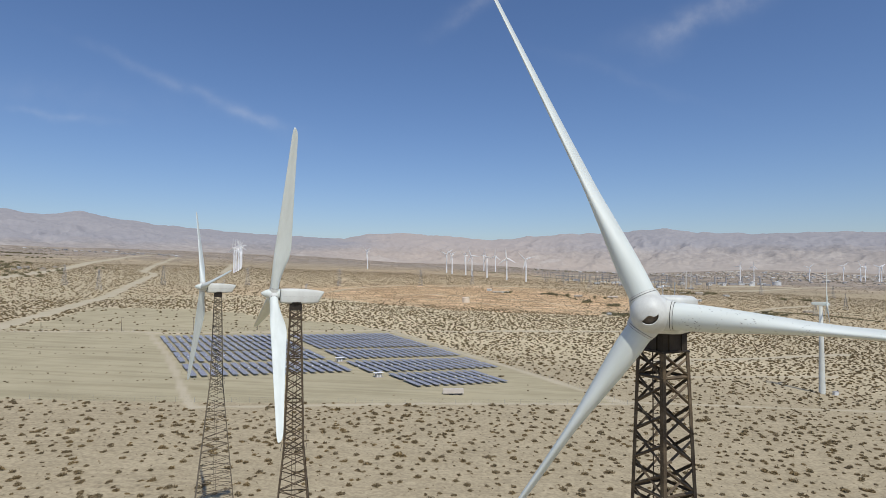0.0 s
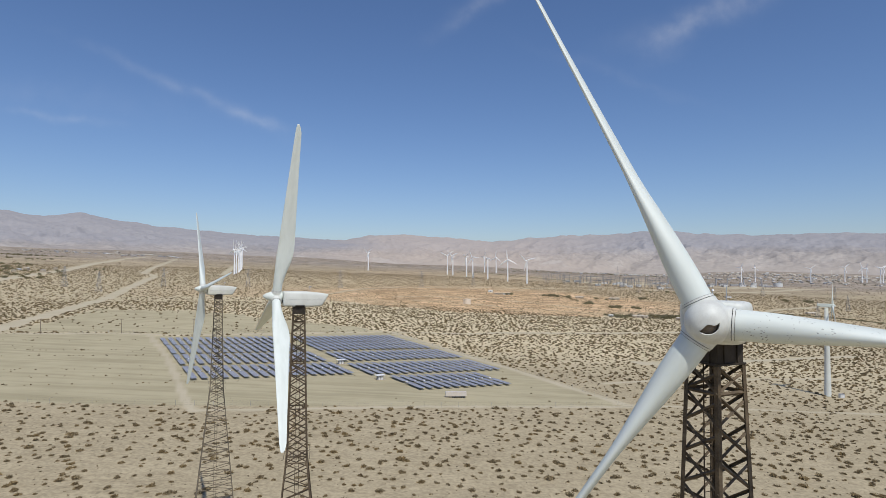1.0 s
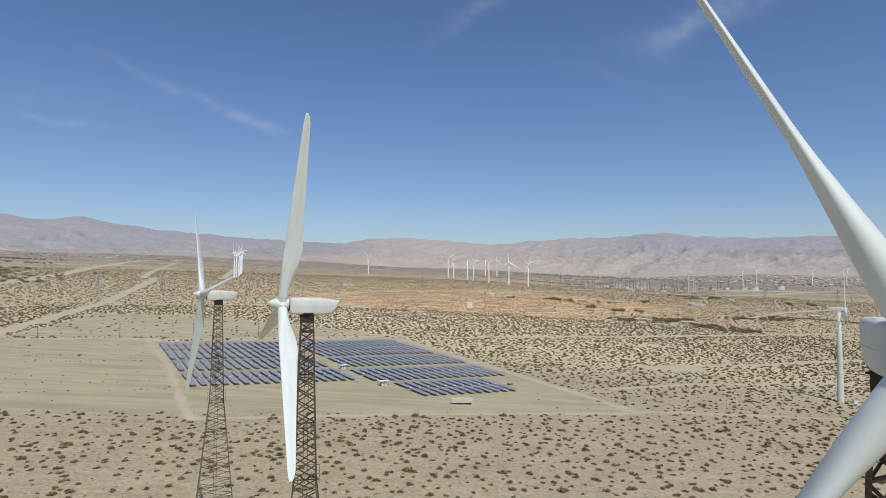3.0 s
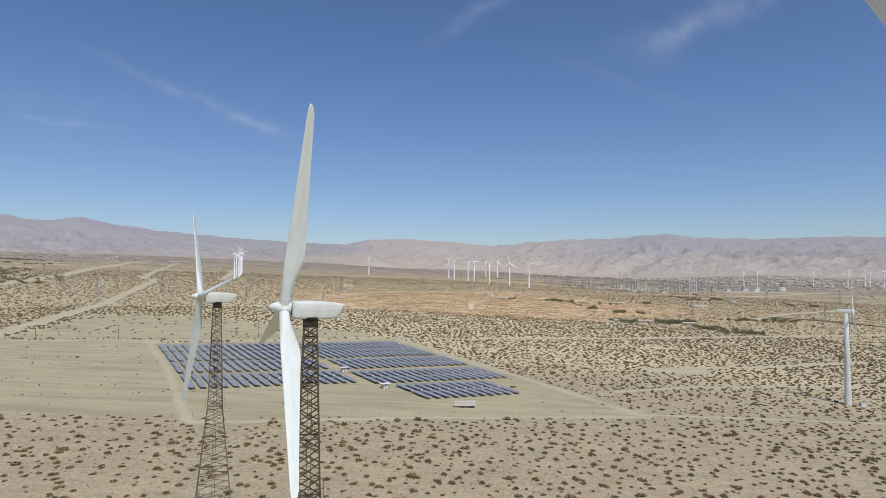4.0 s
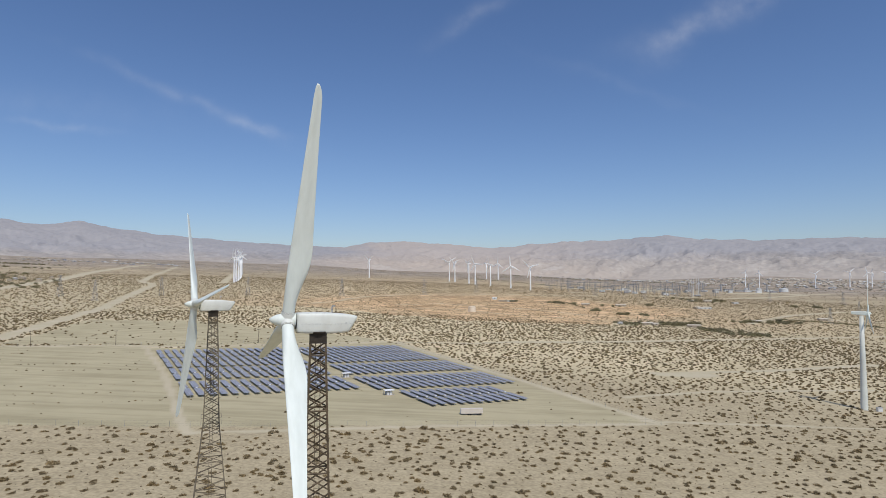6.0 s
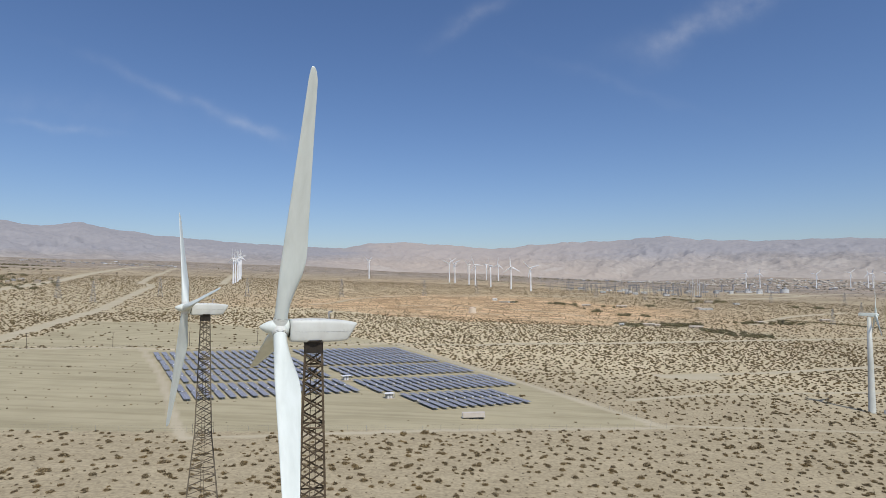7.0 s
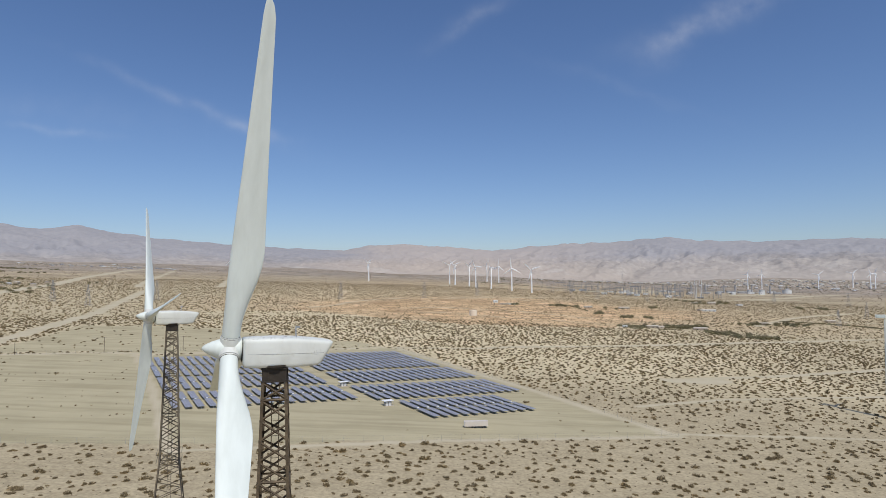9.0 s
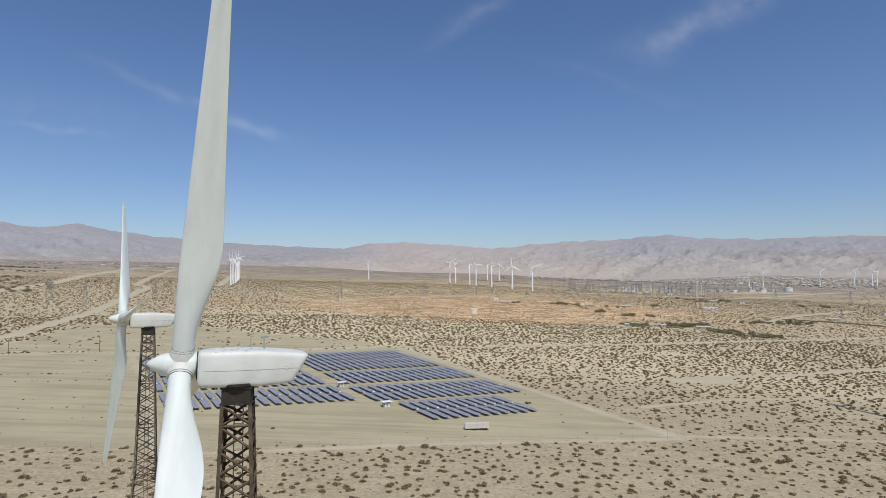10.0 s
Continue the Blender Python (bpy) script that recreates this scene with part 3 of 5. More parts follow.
def build_mountains():
    # skyline: bearing in degrees, rise over run
    line = [(-75, 0.07), (-50, 0.085), (-37.2, 0.080), (-35.0, 0.0745), (-33.5, 0.0755), (-31.9, 0.0810), (-29.1, 0.0718), (-25.1, 0.0644), (-20.5, 0.0582),
            (-14.5, 0.0525), (-9.7, 0.0505), (-7.6, 0.0583), (-4.9, 0.0608), (0.6, 0.0559), (4.4, 0.0490), (7.7, 0.0552), (11.4, 0.0597),
            (15.0, 0.0610), (20.5, 0.0672), (22.9, 0.0605), (27.3, 0.0567), (31.1, 0.0575), (36.6, 0.0546), (50, 0.06), (75, 0.05)]
    az = np.arange(-70, 70.01, 0.12)
    rr = np.concatenate([np.arange(3050, 4600, 16.0), np.arange(4600, 4880, 30.0)])
    A, R = np.meshgrid(np.radians(az), rr)
    X, Y = R * np.sin(A), R * np.cos(A)
    top = np.interp(np.degrees(A), [p[0] for p in line], [p[1] for p in line])
    crest = 4300.0
    ridge = top * crest
    base = level(X, Y) - 3
    s = np.clip((R - 3150) / (crest - 3150), 0, 1)
    rise = s ** 1.25
    h0 = base * (1 - rise) + ridge * rise
    h0 = np.where(R > crest, ridge - (R - crest) * 0.25, h0)
    gully = np.zeros_like(h0)
    for k, (sc, am) in enumerate(((900, 0.9), (380, 0.62), (170, 0.30), (80, 0.16))):
        wx, wy = X + 0.30 * sc * fbm(X, Y, sc * 1.7, 2, k), Y * 0.72 + 0.30 * sc * fbm(X, Y, sc * 1.5, 2, k + 5)
        gully += am * (1 - 2 * np.abs(fbm(wx, wy, sc * 1.6, 2, 3.1 * k)))
    amp = 30 * np.sin(np.pi * np.clip(s, 0, 1) ** 0.8) * np.clip((ridge - base) / 260, 0.4, 0.9)
    Z = np.maximum(h0 + amp * (gully - 0.55) * 0.75, base - 2)
    Z += 2.5 * np.clip(s * 6, 0, 1) * np.clip((1 - s) * 6, 0, 1) * fbm(X, Y, 45, 3, 6)
    Z += np.where(s >= 0.88, np.clip((s - 0.88) / 0.12, 0, 1) * (5.0 * fbm(X, Y, 230, 4, 8) + 2.0 * np.abs(fbm(X, Y, 90, 3, 2))), 0)
    n, m = X.shape
    co = np.stack([X, Y, Z], -1).reshape(-1, 3)
    i, j = np.meshgrid(np.arange(n - 1), np.arange(m - 1), indexing="ij")
    quads = np.stack([i * m + j, i * m + j + 1, (i + 1) * m + j + 1, (i + 1) * m + j], -1).reshape(-1, 4)
    me = bpy.data.meshes.new("mountains")
    me.from_pydata(co.tolist(), [], quads.tolist())
    me.polygons.foreach_set("use_smooth", [True] * len(me.polygons))
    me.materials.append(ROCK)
    tagged(new("mountains_backdrop", me), "bare mauve-brown desert mountain range with haze in its colour", "mountains", "", "structure")


build_ground()
build_mountains()


# ======================= wind turbines on lattice towers =======================
def blade_mesh(name, length, root_r, chord, mat):
    """A rotor blade along +z; leading edge towards -x, trailing edge towards +x."""
    stations = [0.0, 0.02, 0.045, 0.06, 0.08, 0.10, 0.12, 0.14, 0.16, 0.18, 0.20, 0.22, 0.24, 0.26, 0.28, 0.31, 0.36, 0.42, 0.52, 0.62, 0.72, 0.82, 0.90, 0.95, 0.98, 0.993, 1.0]
    n = 36
    rings = []
    for s in stations:
        k = min(1, max(0, (s - 0.033) / 0.267))
        k = k * k * (3 - 2 * k)
        u = max(0, (s - 0.2) / 0.8)
        c = chord * (1 - 0.819 * u + 0.119 * u * u)
        if s > 0.94:
            c *= math.sqrt(max(0.02, 1 - ((s - 0.94) / 0.0615) ** 2))
        th = (0.20 - 0.10 * min(1, max(0, (s - 0.2) / 0.6))) * c
        tw = radians(-5.8) * (1 - min(1, max(0, s - 0.06) / 0.8)) ** 1.6
        ring = []
        for q in range(n):
            ph = 2 * math.pi * q / n
            xf = 0.5 * (1 - math.cos(ph))
            t = 5 * th * (0.2969 * math.sqrt(max(xf, 0)) - 0.126 * xf - 0.3516 * xf ** 2 + 0.2843 * xf ** 3 - 0.1015 * xf ** 4)
            ax, ay = (xf - 0.27) * c, math.copysign(t, math.sin(ph)) if abs(math.sin(ph)) > 1e-6 else 0.0
            cx, cy = -root_r * math.cos(ph), root_r * math.sin(ph)
            x, y = cx + (ax - cx) * k, cy + (ay - cy) * k
            ring.append((x * math.cos(tw) - y * math.sin(tw), x * math.sin(tw) + y * math.cos(tw), s * length))
        rings.append(ring)
    return mesh_of(name, loft(rings), mat, True)


BLADE = blade_mesh("blade", 20.0, 0.52, 2.07, WHITE)
BLADE_CHIPPED = blade_mesh("blade", 20.0, 0.52, 2.07, CHIPPED)


def lattice_tower(owner, height, turn, steel, slim):
    """Four flared angle-steel legs, crossed braces and level struts, below a head of the given height."""
    def half(z):  # half side at a depth z below the top
        return (1.50 + 0.060 * z if z < 17 else 2.52 + 0.205 * (z - 17)) / 2

    rot = Matrix.Rotation(radians(turn), 3, "Z")
    levels, z = [0.0], 0.0
    while z < height - 1.0:
        z += 1.06 if z == 0 else max(1.2, 1.35 * half(z)) if z < 17 else 1.35
        levels.append(min(z, height))
    if levels[-1] < height:
        levels[-1] = height
    corner = ((1, 1), (-1, 1), (-1, -1), (1, -1))

    def node(k, zz):
        h = half(zz)
        return rot @ Vector((corner[k][0] * h, corner[k][1] * h, height - zz))

    for k in range(4):
        bm = bmesh.new()
        cut = [0, 17, height]
        for a, b in zip(cut, cut[1:]):
            seg = angle_bar(node(k, b), node(k, a), 0.175 * slim, rot @ Vector((-corner[k][0], -corner[k][1], 0)))
            tmp = bpy.data.meshes.new("seg")
            seg.to_mesh(tmp)
            seg.free()
            bm.from_mesh(tmp)
            bpy.data.meshes.remove(tmp)
        part("leg", bm, steel, owner)
    for i, (a, b) in enumerate(zip(levels, levels[1:])):
        for k in range(4):
            k2 = (k + 1) % 4
            mid = (node(k, a) + node(k2, b)) / 2
            inw = Vector((-mid.x, -mid.y, 0))
            w = (0.098 if a < 17 else 0.09) * slim
            part("brace", angle_bar(node(k, a), node(k2, b), w, inw), steel, owner)
            if a < 17 or i % 2:
                part("brace", angle_bar(node(k2, a) * 0.995, node(k, b), w, inw), steel, owner)
            if i % 4 == 1:
                part("strut", angle_bar(node(k, a), node(k2, a), 0.11 * slim, inw), steel, owner)
    # rest platform at the knee, and a ladder inside
    h = half(17) + 0.25
    for x in np.linspace(-h, h, 9):
        part("platform_slat", rod(rot @ Vector((x, -h, height - 16.9)), rot @ Vector((x, h, height - 16.9)), 0.035, n=4), steel, owner)
    for q in (-1, 1):
        part("platform_rail", rod(rot @ Vector((-h, q * h, height - 15.9)), rot @ Vector((h, q * h, height - 15.9)), 0.03, n=4), steel, owner)
        part("platform_rail", rod(rot @ Vector((q * h, -h, height - 15.9)), rot @ Vector((q * h, h, height - 15.9)), 0.03, n=4), steel, owner)
    bm = bmesh.new()
    for s in (-0.22, 0.22):
        add_rod(bm, rot @ Vector((s, 0.35, 0.3)), rot @ Vector((s, 0.35, height)), 0.03, n=5)
    for zz in np.arange(0.5, height, 0.45):
        add_rod(bm, rot @ Vector((-0.22, 0.35, zz)), rot @ Vector((0.22, 0.35, zz)), 0.016, n=4)
    part("ladder", bm, steel, owner)
    # head: boxed frame with flanges, yaw drum above
    hh = half(0) - 0.05
    head = part("tower_head", add_box(bmesh.new(), (2 * hh, 2 * hh, 0.80), rot @ Vector((0, 0, height + 0.40)), rot, 0.03), SHADESTEEL, owner, "dark brown steel yaw head, nacelle shade in its colour")
    for z in (0.02, 0.80):
        part("flange", add_box(bmesh.new(), (2 * hh + 0.14, 2 * hh + 0.14, 0.07), rot @ Vector((0, 0, height + z)), rot), SHADESTEEL, head)
    for q in (-1, 1):
        for w in (-0.5, 0.5):
            part("stiffener", add_box(bmesh.new(), (0.06, 0.06, 0.70), rot @ Vector((q * (hh + 0.02), w * hh, height + 0.41)), rot), SHADESTEEL, head)
            part("stiffener", add_box(bmesh.new(), (0.06, 0.06, 0.70), rot @ Vector((w * hh, q * (hh + 0.02), height + 0.41)), rot), SHADESTEEL, head)
    part("yaw_drum", rod((0, 0, height + 0.83), (0, 0, height + 0.91), 0.92, 0.92, 28), SHADESTEEL, head)
    part("yaw_ring", rod((0, 0, height + 0.91), (0, 0, height + 1.02), 1.0, 1.0, 28), SHADESTEEL, head)
    for k in range(4):
        p = node(k, height)
        part("footing", box((1.5, 1.5, 0.9), (p.x, p.y, -0.15), 0.05), GREYWALL, owner)


def nacelle_shell():
    """The nacelle's shell, x = upwind, origin at the hub's centre."""
    rings = []
    sections = ((-0.74, 1.60, 0.60, -0.78), (-0.78, 1.92, 0.72, -0.93), (-0.90, 2.10, 0.76, -0.985), (-1.5, 2.30, 0.79, -1.01), (-2.6, 2.42, 0.82, -1.02), (-3.7, 2.38, 0.80, -1.01),
                (-4.8, 2.16, 0.71, -0.97), (-5.5, 1.94, 0.60, -0.93), (-5.70, 1.86, 0.56, -0.90), (-5.76, 1.68, 0.50, -0.82))
    n = 32
    for x, w, top, bot in sections:
        ring = []
        for k in range(n):
            a = 2 * math.pi * k / n
            c, s = math.cos(a), math.sin(a)
            e = 0.24
            y = w / 2 * math.copysign(abs(c) ** e, c)
            zz = (top + bot) / 2 + (top - bot) / 2 * math.copysign(abs(s) ** e, s)
            y *= 1 - 0.10 * max(0, -zz)
            slant = 0.56 * (zz + 0.1) * min(1, max(0, (-x - 4.2) / 1.2))
            ring.append((x - slant, y, zz))
        rings.append(ring)
    return loft(rings)


def spinner(nose):
    """Hub shell turned about the x axis; nose False leaves its tip blunt and broken open."""
    if nose:
        prof = [(1.56, 0.03), (1.51, 0.11), (1.36, 0.24), (1.06, 0.41), (0.72, 0.54), (0.36, 0.63), (0.0, 0.67), (-0.50, 0.69), (-0.66, 0.67), (-0.70, 0.5)]
        return revolve(prof, 36)
    long, wide, full = 1.06, 0.78, 0.76
    prof = [(long * math.cos(a) ** 0.9, wide * math.sin(a) ** full) for a in (radians(1 + 88.5 * q / 54) for q in range(55))]
    bm = revolve(prof + [(-0.1, wide), (-0.55, wide), (-0.66, 0.70), (-0.70, 0.5)], 160)

    def edge(y, z):  # below zero inside the torn opening
        return max(math.hypot(y - 0.06, z + 0.06) - 0.37, z + 0.17 - 0.42 * (y - 0.06) - 0.05 * math.sin(13 * y + 0.6))

    gone = [f for f in bm.faces if f.calc_center_median().x > 0.4 and edge(f.calc_center_median().y, f.calc_center_median().z) < 0]
    bmesh.ops.delete(bm, geom=gone, context="FACES")
    for v in [v for v in bm.verts if v.is_boundary and v.co.x > 0.4]:
        y, z = v.co.y, v.co.z
        for q in range(6):
            g, d = edge(y, z), 1e-4
            gy, gz = (edge(y + d, z) - g) / d, (edge(y, z + d) - g) / d
            y, z = y - g * gy / (gy * gy + gz * gz + 1e-9), z - g * gz / (gy * gy + gz * gz + 1e-9)
        sn = min(0.999, (math.hypot(y, z) / wide) ** (1 / full))
        v.co = (long * (1 - sn * sn) ** 0.45, y, z)
    bmesh.ops.solidify(bm, geom=bm.faces, thickness=0.035)
    return bm


def lattice_turbine(at, hub, az, tilt, phase, pitches, tower_turn, nose, label, blades=None, cone=0.0, steel=None, lift=0.0, low=1.0):
    """A turbine on a lattice tower: at is the tower's foot, hub the hub's centre, az the way that the rotor faces."""
    x, y = at
    gz = ground_z(x, y)
    th = thing("wind_turbine", pose(x, y, gz), label, "wind turbine", "turbines on lattice towers")
    loc = Vector(hub) - Vector((x, y, gz))
    yaw = Matrix.Rotation(radians(az), 4, "Z")
    lattice_tower(th, loc.z - 2.0 + lift + 1.0 - low, tower_turn, steel or RUST, 0.86 if steel else 1.0)
    body = Matrix.Translation(loc - Vector((0, 0, 0.08 - lift))) @ yaw @ Matrix.Rotation(radians(-tilt * 0.4), 4, "Y") @ Matrix.Diagonal((1, 1, low, 1))
    nac = part("nacelle", nacelle_shell(), NACELLE, th, "white fibreglass nacelle with grime streaks", True, body)
    # seam along the flank, lid edge, vane mast
    for s in (-1, 1):
        bm = bmesh.new()
        pts = [(-1.0, 1.045), (-1.5, 1.138), (-2.6, 1.198), (-3.7, 1.178), (-4.8, 1.070), (-5.5, 0.962)]
        for (x0, y0), (x1, y1) in zip(pts, pts[1:]):
            add_rod(bm, (x0, s * y0, -0.16 + 0.008 * abs(x0)), (x1, s * y1, -0.16 + 0.008 * abs(x1)), 0.009, n=5)
        part("seam", bm, GREYWALL, nac)
        # small vent grille near the tail
        grille = part("vent", box((0.20, 0.03, 0.24), (-4.95, s * 1.040, -0.06), 0.008), NACELLE, nac)
        for q in range(4):
            part("vent_slot", box((0.04, 0.012, 0.04), (-5.00 + 0.10 * (q % 2), s * 1.054, -0.11 + 0.10 * (q // 2))), GREYWALL, grille)
    part("seal_ring", revolve([(-0.69, 0.50), (-0.69, 0.69), (-0.76, 0.69), (-0.76, 0.50)], 28), SEAM, nac)
    bm = bmesh.new()
    add_rod(bm, (-3.9, 0.25, 0.75), (-3.9, 0.25, 1.42), 0.02, n=6)
    add_box(bm, (0.3, 0.02, 0.12), (-3.95, 0.25, 1.42))
    add_rod(bm, (-3.9, -0.25, 0.75), (-3.9, -0.25, 1.27), 0.02, n=6)
    add_rod(bm, (-3.9, -0.25, 1.24), (-3.9, -0.25, 1.32), 0.07, 0.03, n=8)
    part("wind_vane", bm, GALV, nac)
    rotor = Matrix.Translation(loc) @ yaw @ Matrix.Rotation(radians(-tilt), 4, "Y")
    hubpart = part("hub", spinner(nose), WHITE if nose else HUBPAINT, th, "" if nose else "white hub shell with a broken opening in its nose", True, rotor)
    if not nose:
        part("hub_core", revolve([(0.98, 0.03), (0.92, 0.24), (0.80, 0.38), (0.58, 0.50), (0.2, 0.60), (-0.6, 0.60)], 24), HOLLOW, hubpart)
    for k in range(3):
        a = radians(phase + 120 * k)
        d = Vector((math.sin(radians(cone)), math.sin(a) * math.cos(radians(cone)), math.cos(a) * math.cos(radians(cone))))
        # blade frame: z along the blade, x towards the trailing edge
        back = Vector((-1, 0, 0))
        back = (back - d * back.dot(d)).normalized()
        side = d.cross(back)
        p = radians(pitches[k])
        xx = back * math.cos(p) + side * math.sin(p)
        m = Matrix((xx, d.cross(xx), d)).transposed().to_4x4()
        m = rotor @ Matrix.Translation(d * 0.45) @ m
        me = (blades or (BLADE,) * 3)[k]
        bl = part("blade", me, None, th, "white blade with chipped paint near its root" if me is BLADE_CHIPPED else "", m=m)
        # root collar: shell socket, dark gap, flange
        part("collar", rod((0, 0, -0.20), (0, 0, 0.275), 0.64, 0.59, 56), HUBPAINT, bl, smooth=False)
        part("root_seal", rod((0, 0, 0.275), (0, 0, 0.300), 0.55, 0.55, 40), SEAM, bl)
        part("root_flange", rod((0, 0, 0.300), (0, 0, 0.370), 0.570, 0.562, 48), HUBPAINT, bl, smooth=False)
        part("root_seal", rod((0, 0, 0.370), (0, 0, 0.382), 0.540, 0.538, 48), SEAM, bl)
    return th


lattice_turbine((9.35, 25.60), (8.02, 23.09, -1.67), 240.2, 5.0, -26.8, (-0.6, 12.0, -1.9), 25.5, False,
                "white wind turbine on a rusty brown lattice tower, hub nose broken", (BLADE, BLADE_CHIPPED, BLADE), -1.0, lift=0.12, low=0.86)
lattice_turbine((-18.68, 73.9), (-21.22, 73.06, -3.17), 203.0, 4.4, 13.6, (-3.6, -1.6, -1.6), 12, True,
                "white wind turbine standing still on a brown lattice tower")
lattice_turbine((-45.0, 117.0), (-47.45, 115.62, -3.7), 214, 3.5, 81, (50, 50, 50), 22, True,
                "white wind turbine turning on a weathered grey-brown lattice tower", steel=PALESTEEL)


# ======================= tube-tower turbines =======================
def tube_turbine(at, height, blade_len, az, phase, near, label, group, pitch=80):
    x, y = at
    th = thing("wind_turbine", pose(x, y, ground_z(x, y) - 0.1), label, "wind turbine", group)
    n = 28 if near else 10
    rb, rt = height * 0.034, height * 0.018
    part("tower", loft([[(r * math.cos(2 * math.pi * k / n), r * math.sin(2 * math.pi * k / n), z) for k in range(n)]
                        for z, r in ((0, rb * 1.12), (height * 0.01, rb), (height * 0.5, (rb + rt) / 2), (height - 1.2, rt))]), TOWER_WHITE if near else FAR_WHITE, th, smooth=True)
    yaw = Matrix.Rotation(radians(az), 4, "Z")
    s = blade_len / 21.0
    m = Matrix.Translation((0, 0, height)) @ yaw
    bm = box((7.0 * s, 2.2 * s, 2.2 * s), (-1.2 * s, 0, 0), 0.35 * s if near else 0.0)
    for v in bm.verts:
        if v.co.x < -3 * s:
            v.co.z = v.co.z * 0.7 + 0.2 * s
            v.co.y *= 0.75
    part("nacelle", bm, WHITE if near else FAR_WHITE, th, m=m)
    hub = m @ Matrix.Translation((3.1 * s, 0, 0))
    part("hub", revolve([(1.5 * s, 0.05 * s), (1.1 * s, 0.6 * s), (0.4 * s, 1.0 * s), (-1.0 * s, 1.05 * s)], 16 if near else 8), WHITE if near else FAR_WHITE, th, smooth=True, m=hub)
    for k in range(3):
        a = radians(phase + 120 * k)
        d = Vector((0, math.sin(a), math.cos(a)))
        back = Vector((-1, 0, 0))
        p = radians(pitch)
        xx = back * math.cos(p) + d.cross(back) * math.sin(p)
        mm = hub @ Matrix((xx, d.cross(xx), d)).transposed().to_4x4() @ Matrix.Diagonal((s * 1.05, s * 1.05, blade_len / 20.0, 1))
        bl = part("blade", BLADE if near else BLADE_FAR, None, th)
        bl.matrix_local = mm
    return th


def far_blade():
    bm = loft([[(x, y, z) for x, y in ((-0.3 * c, 0), (0.1 * c, t), (0.7 * c, 0), (0.1 * c, -t))]
               for z, c, t in ((0, 1.6, 0.7), (1.5, 1.7, 0.6), (4.5, 2.9, 0.45), (12, 1.9, 0.3), (19.3, 0.7, 0.12))])
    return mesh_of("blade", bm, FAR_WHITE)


BLADE_FAR = far_blade()
tube_turbine((210.6, 333.5), 50.2, 20, -29, 3, True, "white wind turbine on a tubular steel tower", "tube-tower turbines")
cab = thing("transformer_cabinet", pose(216.5, 331, ground_z(216.5, 331)), "small pale transformer cabinet beside the tower foot", "cabinet")
part("body", box((2.4, 1.8, 2.0), (0, 0, 1.0), 0.06), PALE, cab)
part("lid", box((2.6, 2.0, 0.16), (0, 0, 2.08), 0.03), GREYWALL, cab)

rnd = random.Random(11)
for x, y in ((-252, 1907), (3, 1804), (19, 1768), (58, 1708), (74, 1667), (142, 2200), (112, 1606), (179, 2133), (160, 1550), (203, 1496)):
    tube_turbine((x, y), 57, 27, rnd.uniform(195, 255), rnd.uniform(0, 120), False, "white wind turbine on a tubular tower, far out on the flats", "distant turbine row")
for k, (x, y) in enumerate(((-470, 1310), (-478, 1345), (-487, 1385), (-500, 1425), (-512, 1470), (-525, 1515), (-541, 1560), (-556, 1605), (-573, 1655), (-589, 1704))):
    tube_turbine((x, y), 55, 22, rnd.uniform(225, 250), rnd.uniform(0, 120), False, "white wind turbine in a long straight line of turbines", "line of turbines")
for x, y in ((1129, 2273), (1181, 2272), (1360, 2218), (1515, 2260), (1551, 2218), (1565, 2213), (1589, 2176), (1601, 2180)):
    tube_turbine((x, y), 55, 22, rnd.uniform(195, 255), rnd.uniform(0, 120), False, "white wind turbine far off before the town", "distant turbines by the town")


# ======================= solar field =======================
U, V = Vector((0.5075, -0.8616, 0)), Vector((0.8942, 0.4478, 0))
ORG = Vector((-12.26, 297.8, 0))
ROW_ANGLE = math.degrees(math.atan2(U.y, U.x))


def tracker_row(length):
    """One row of tilted modules on a torque tube, along +x, foot at the origin of its far end."""
    th = thing("solar_tracker_row", Matrix(), "row of dark blue solar panels on steel posts", "solar panels", "rows of the solar field")
    tilt = radians(0.5)
    for x0, x1 in ((0.0, length / 2 - 1.1), (length / 2 + 1.1, length)):
        ln = x1 - x0
        m = Matrix.Translation((x0, 0, 1.06)) @ Matrix.Rotation(tilt, 4, "X")
        pan = part("panel_table", box((ln, 2.9, 0.05), (ln / 2, 0, 0.10)), CELL, th, m=m)
        fr = bmesh.new()
        for yy in (-1.465, 1.465):
            add_box(fr, (ln + 0.06, 0.05, 0.09), (ln / 2, yy, 0.09))
        for xx in (-0.02, ln + 0.02):
            add_box(fr, (0.05, 2.9, 0.09), (xx, 0, 0.09))
        part("frame", fr, GALV, pan)
        part("torque_tube", rod((x0 - 0.2, 0, 1.03), (x1 + 0.2, 0, 1.03), 0.075), GALV, th)
    for x in np.linspace(0.1, length - 0.1, 7):
        part("post", box((0.16, 0.12, 1.38), (float(x), 0, 0.34)), GALV, th)
    part("drive_box", box((0.8, 0.9, 0.5), (length / 2, 0, 1.06), 0.03), FAR_WHITE, th)
    return th


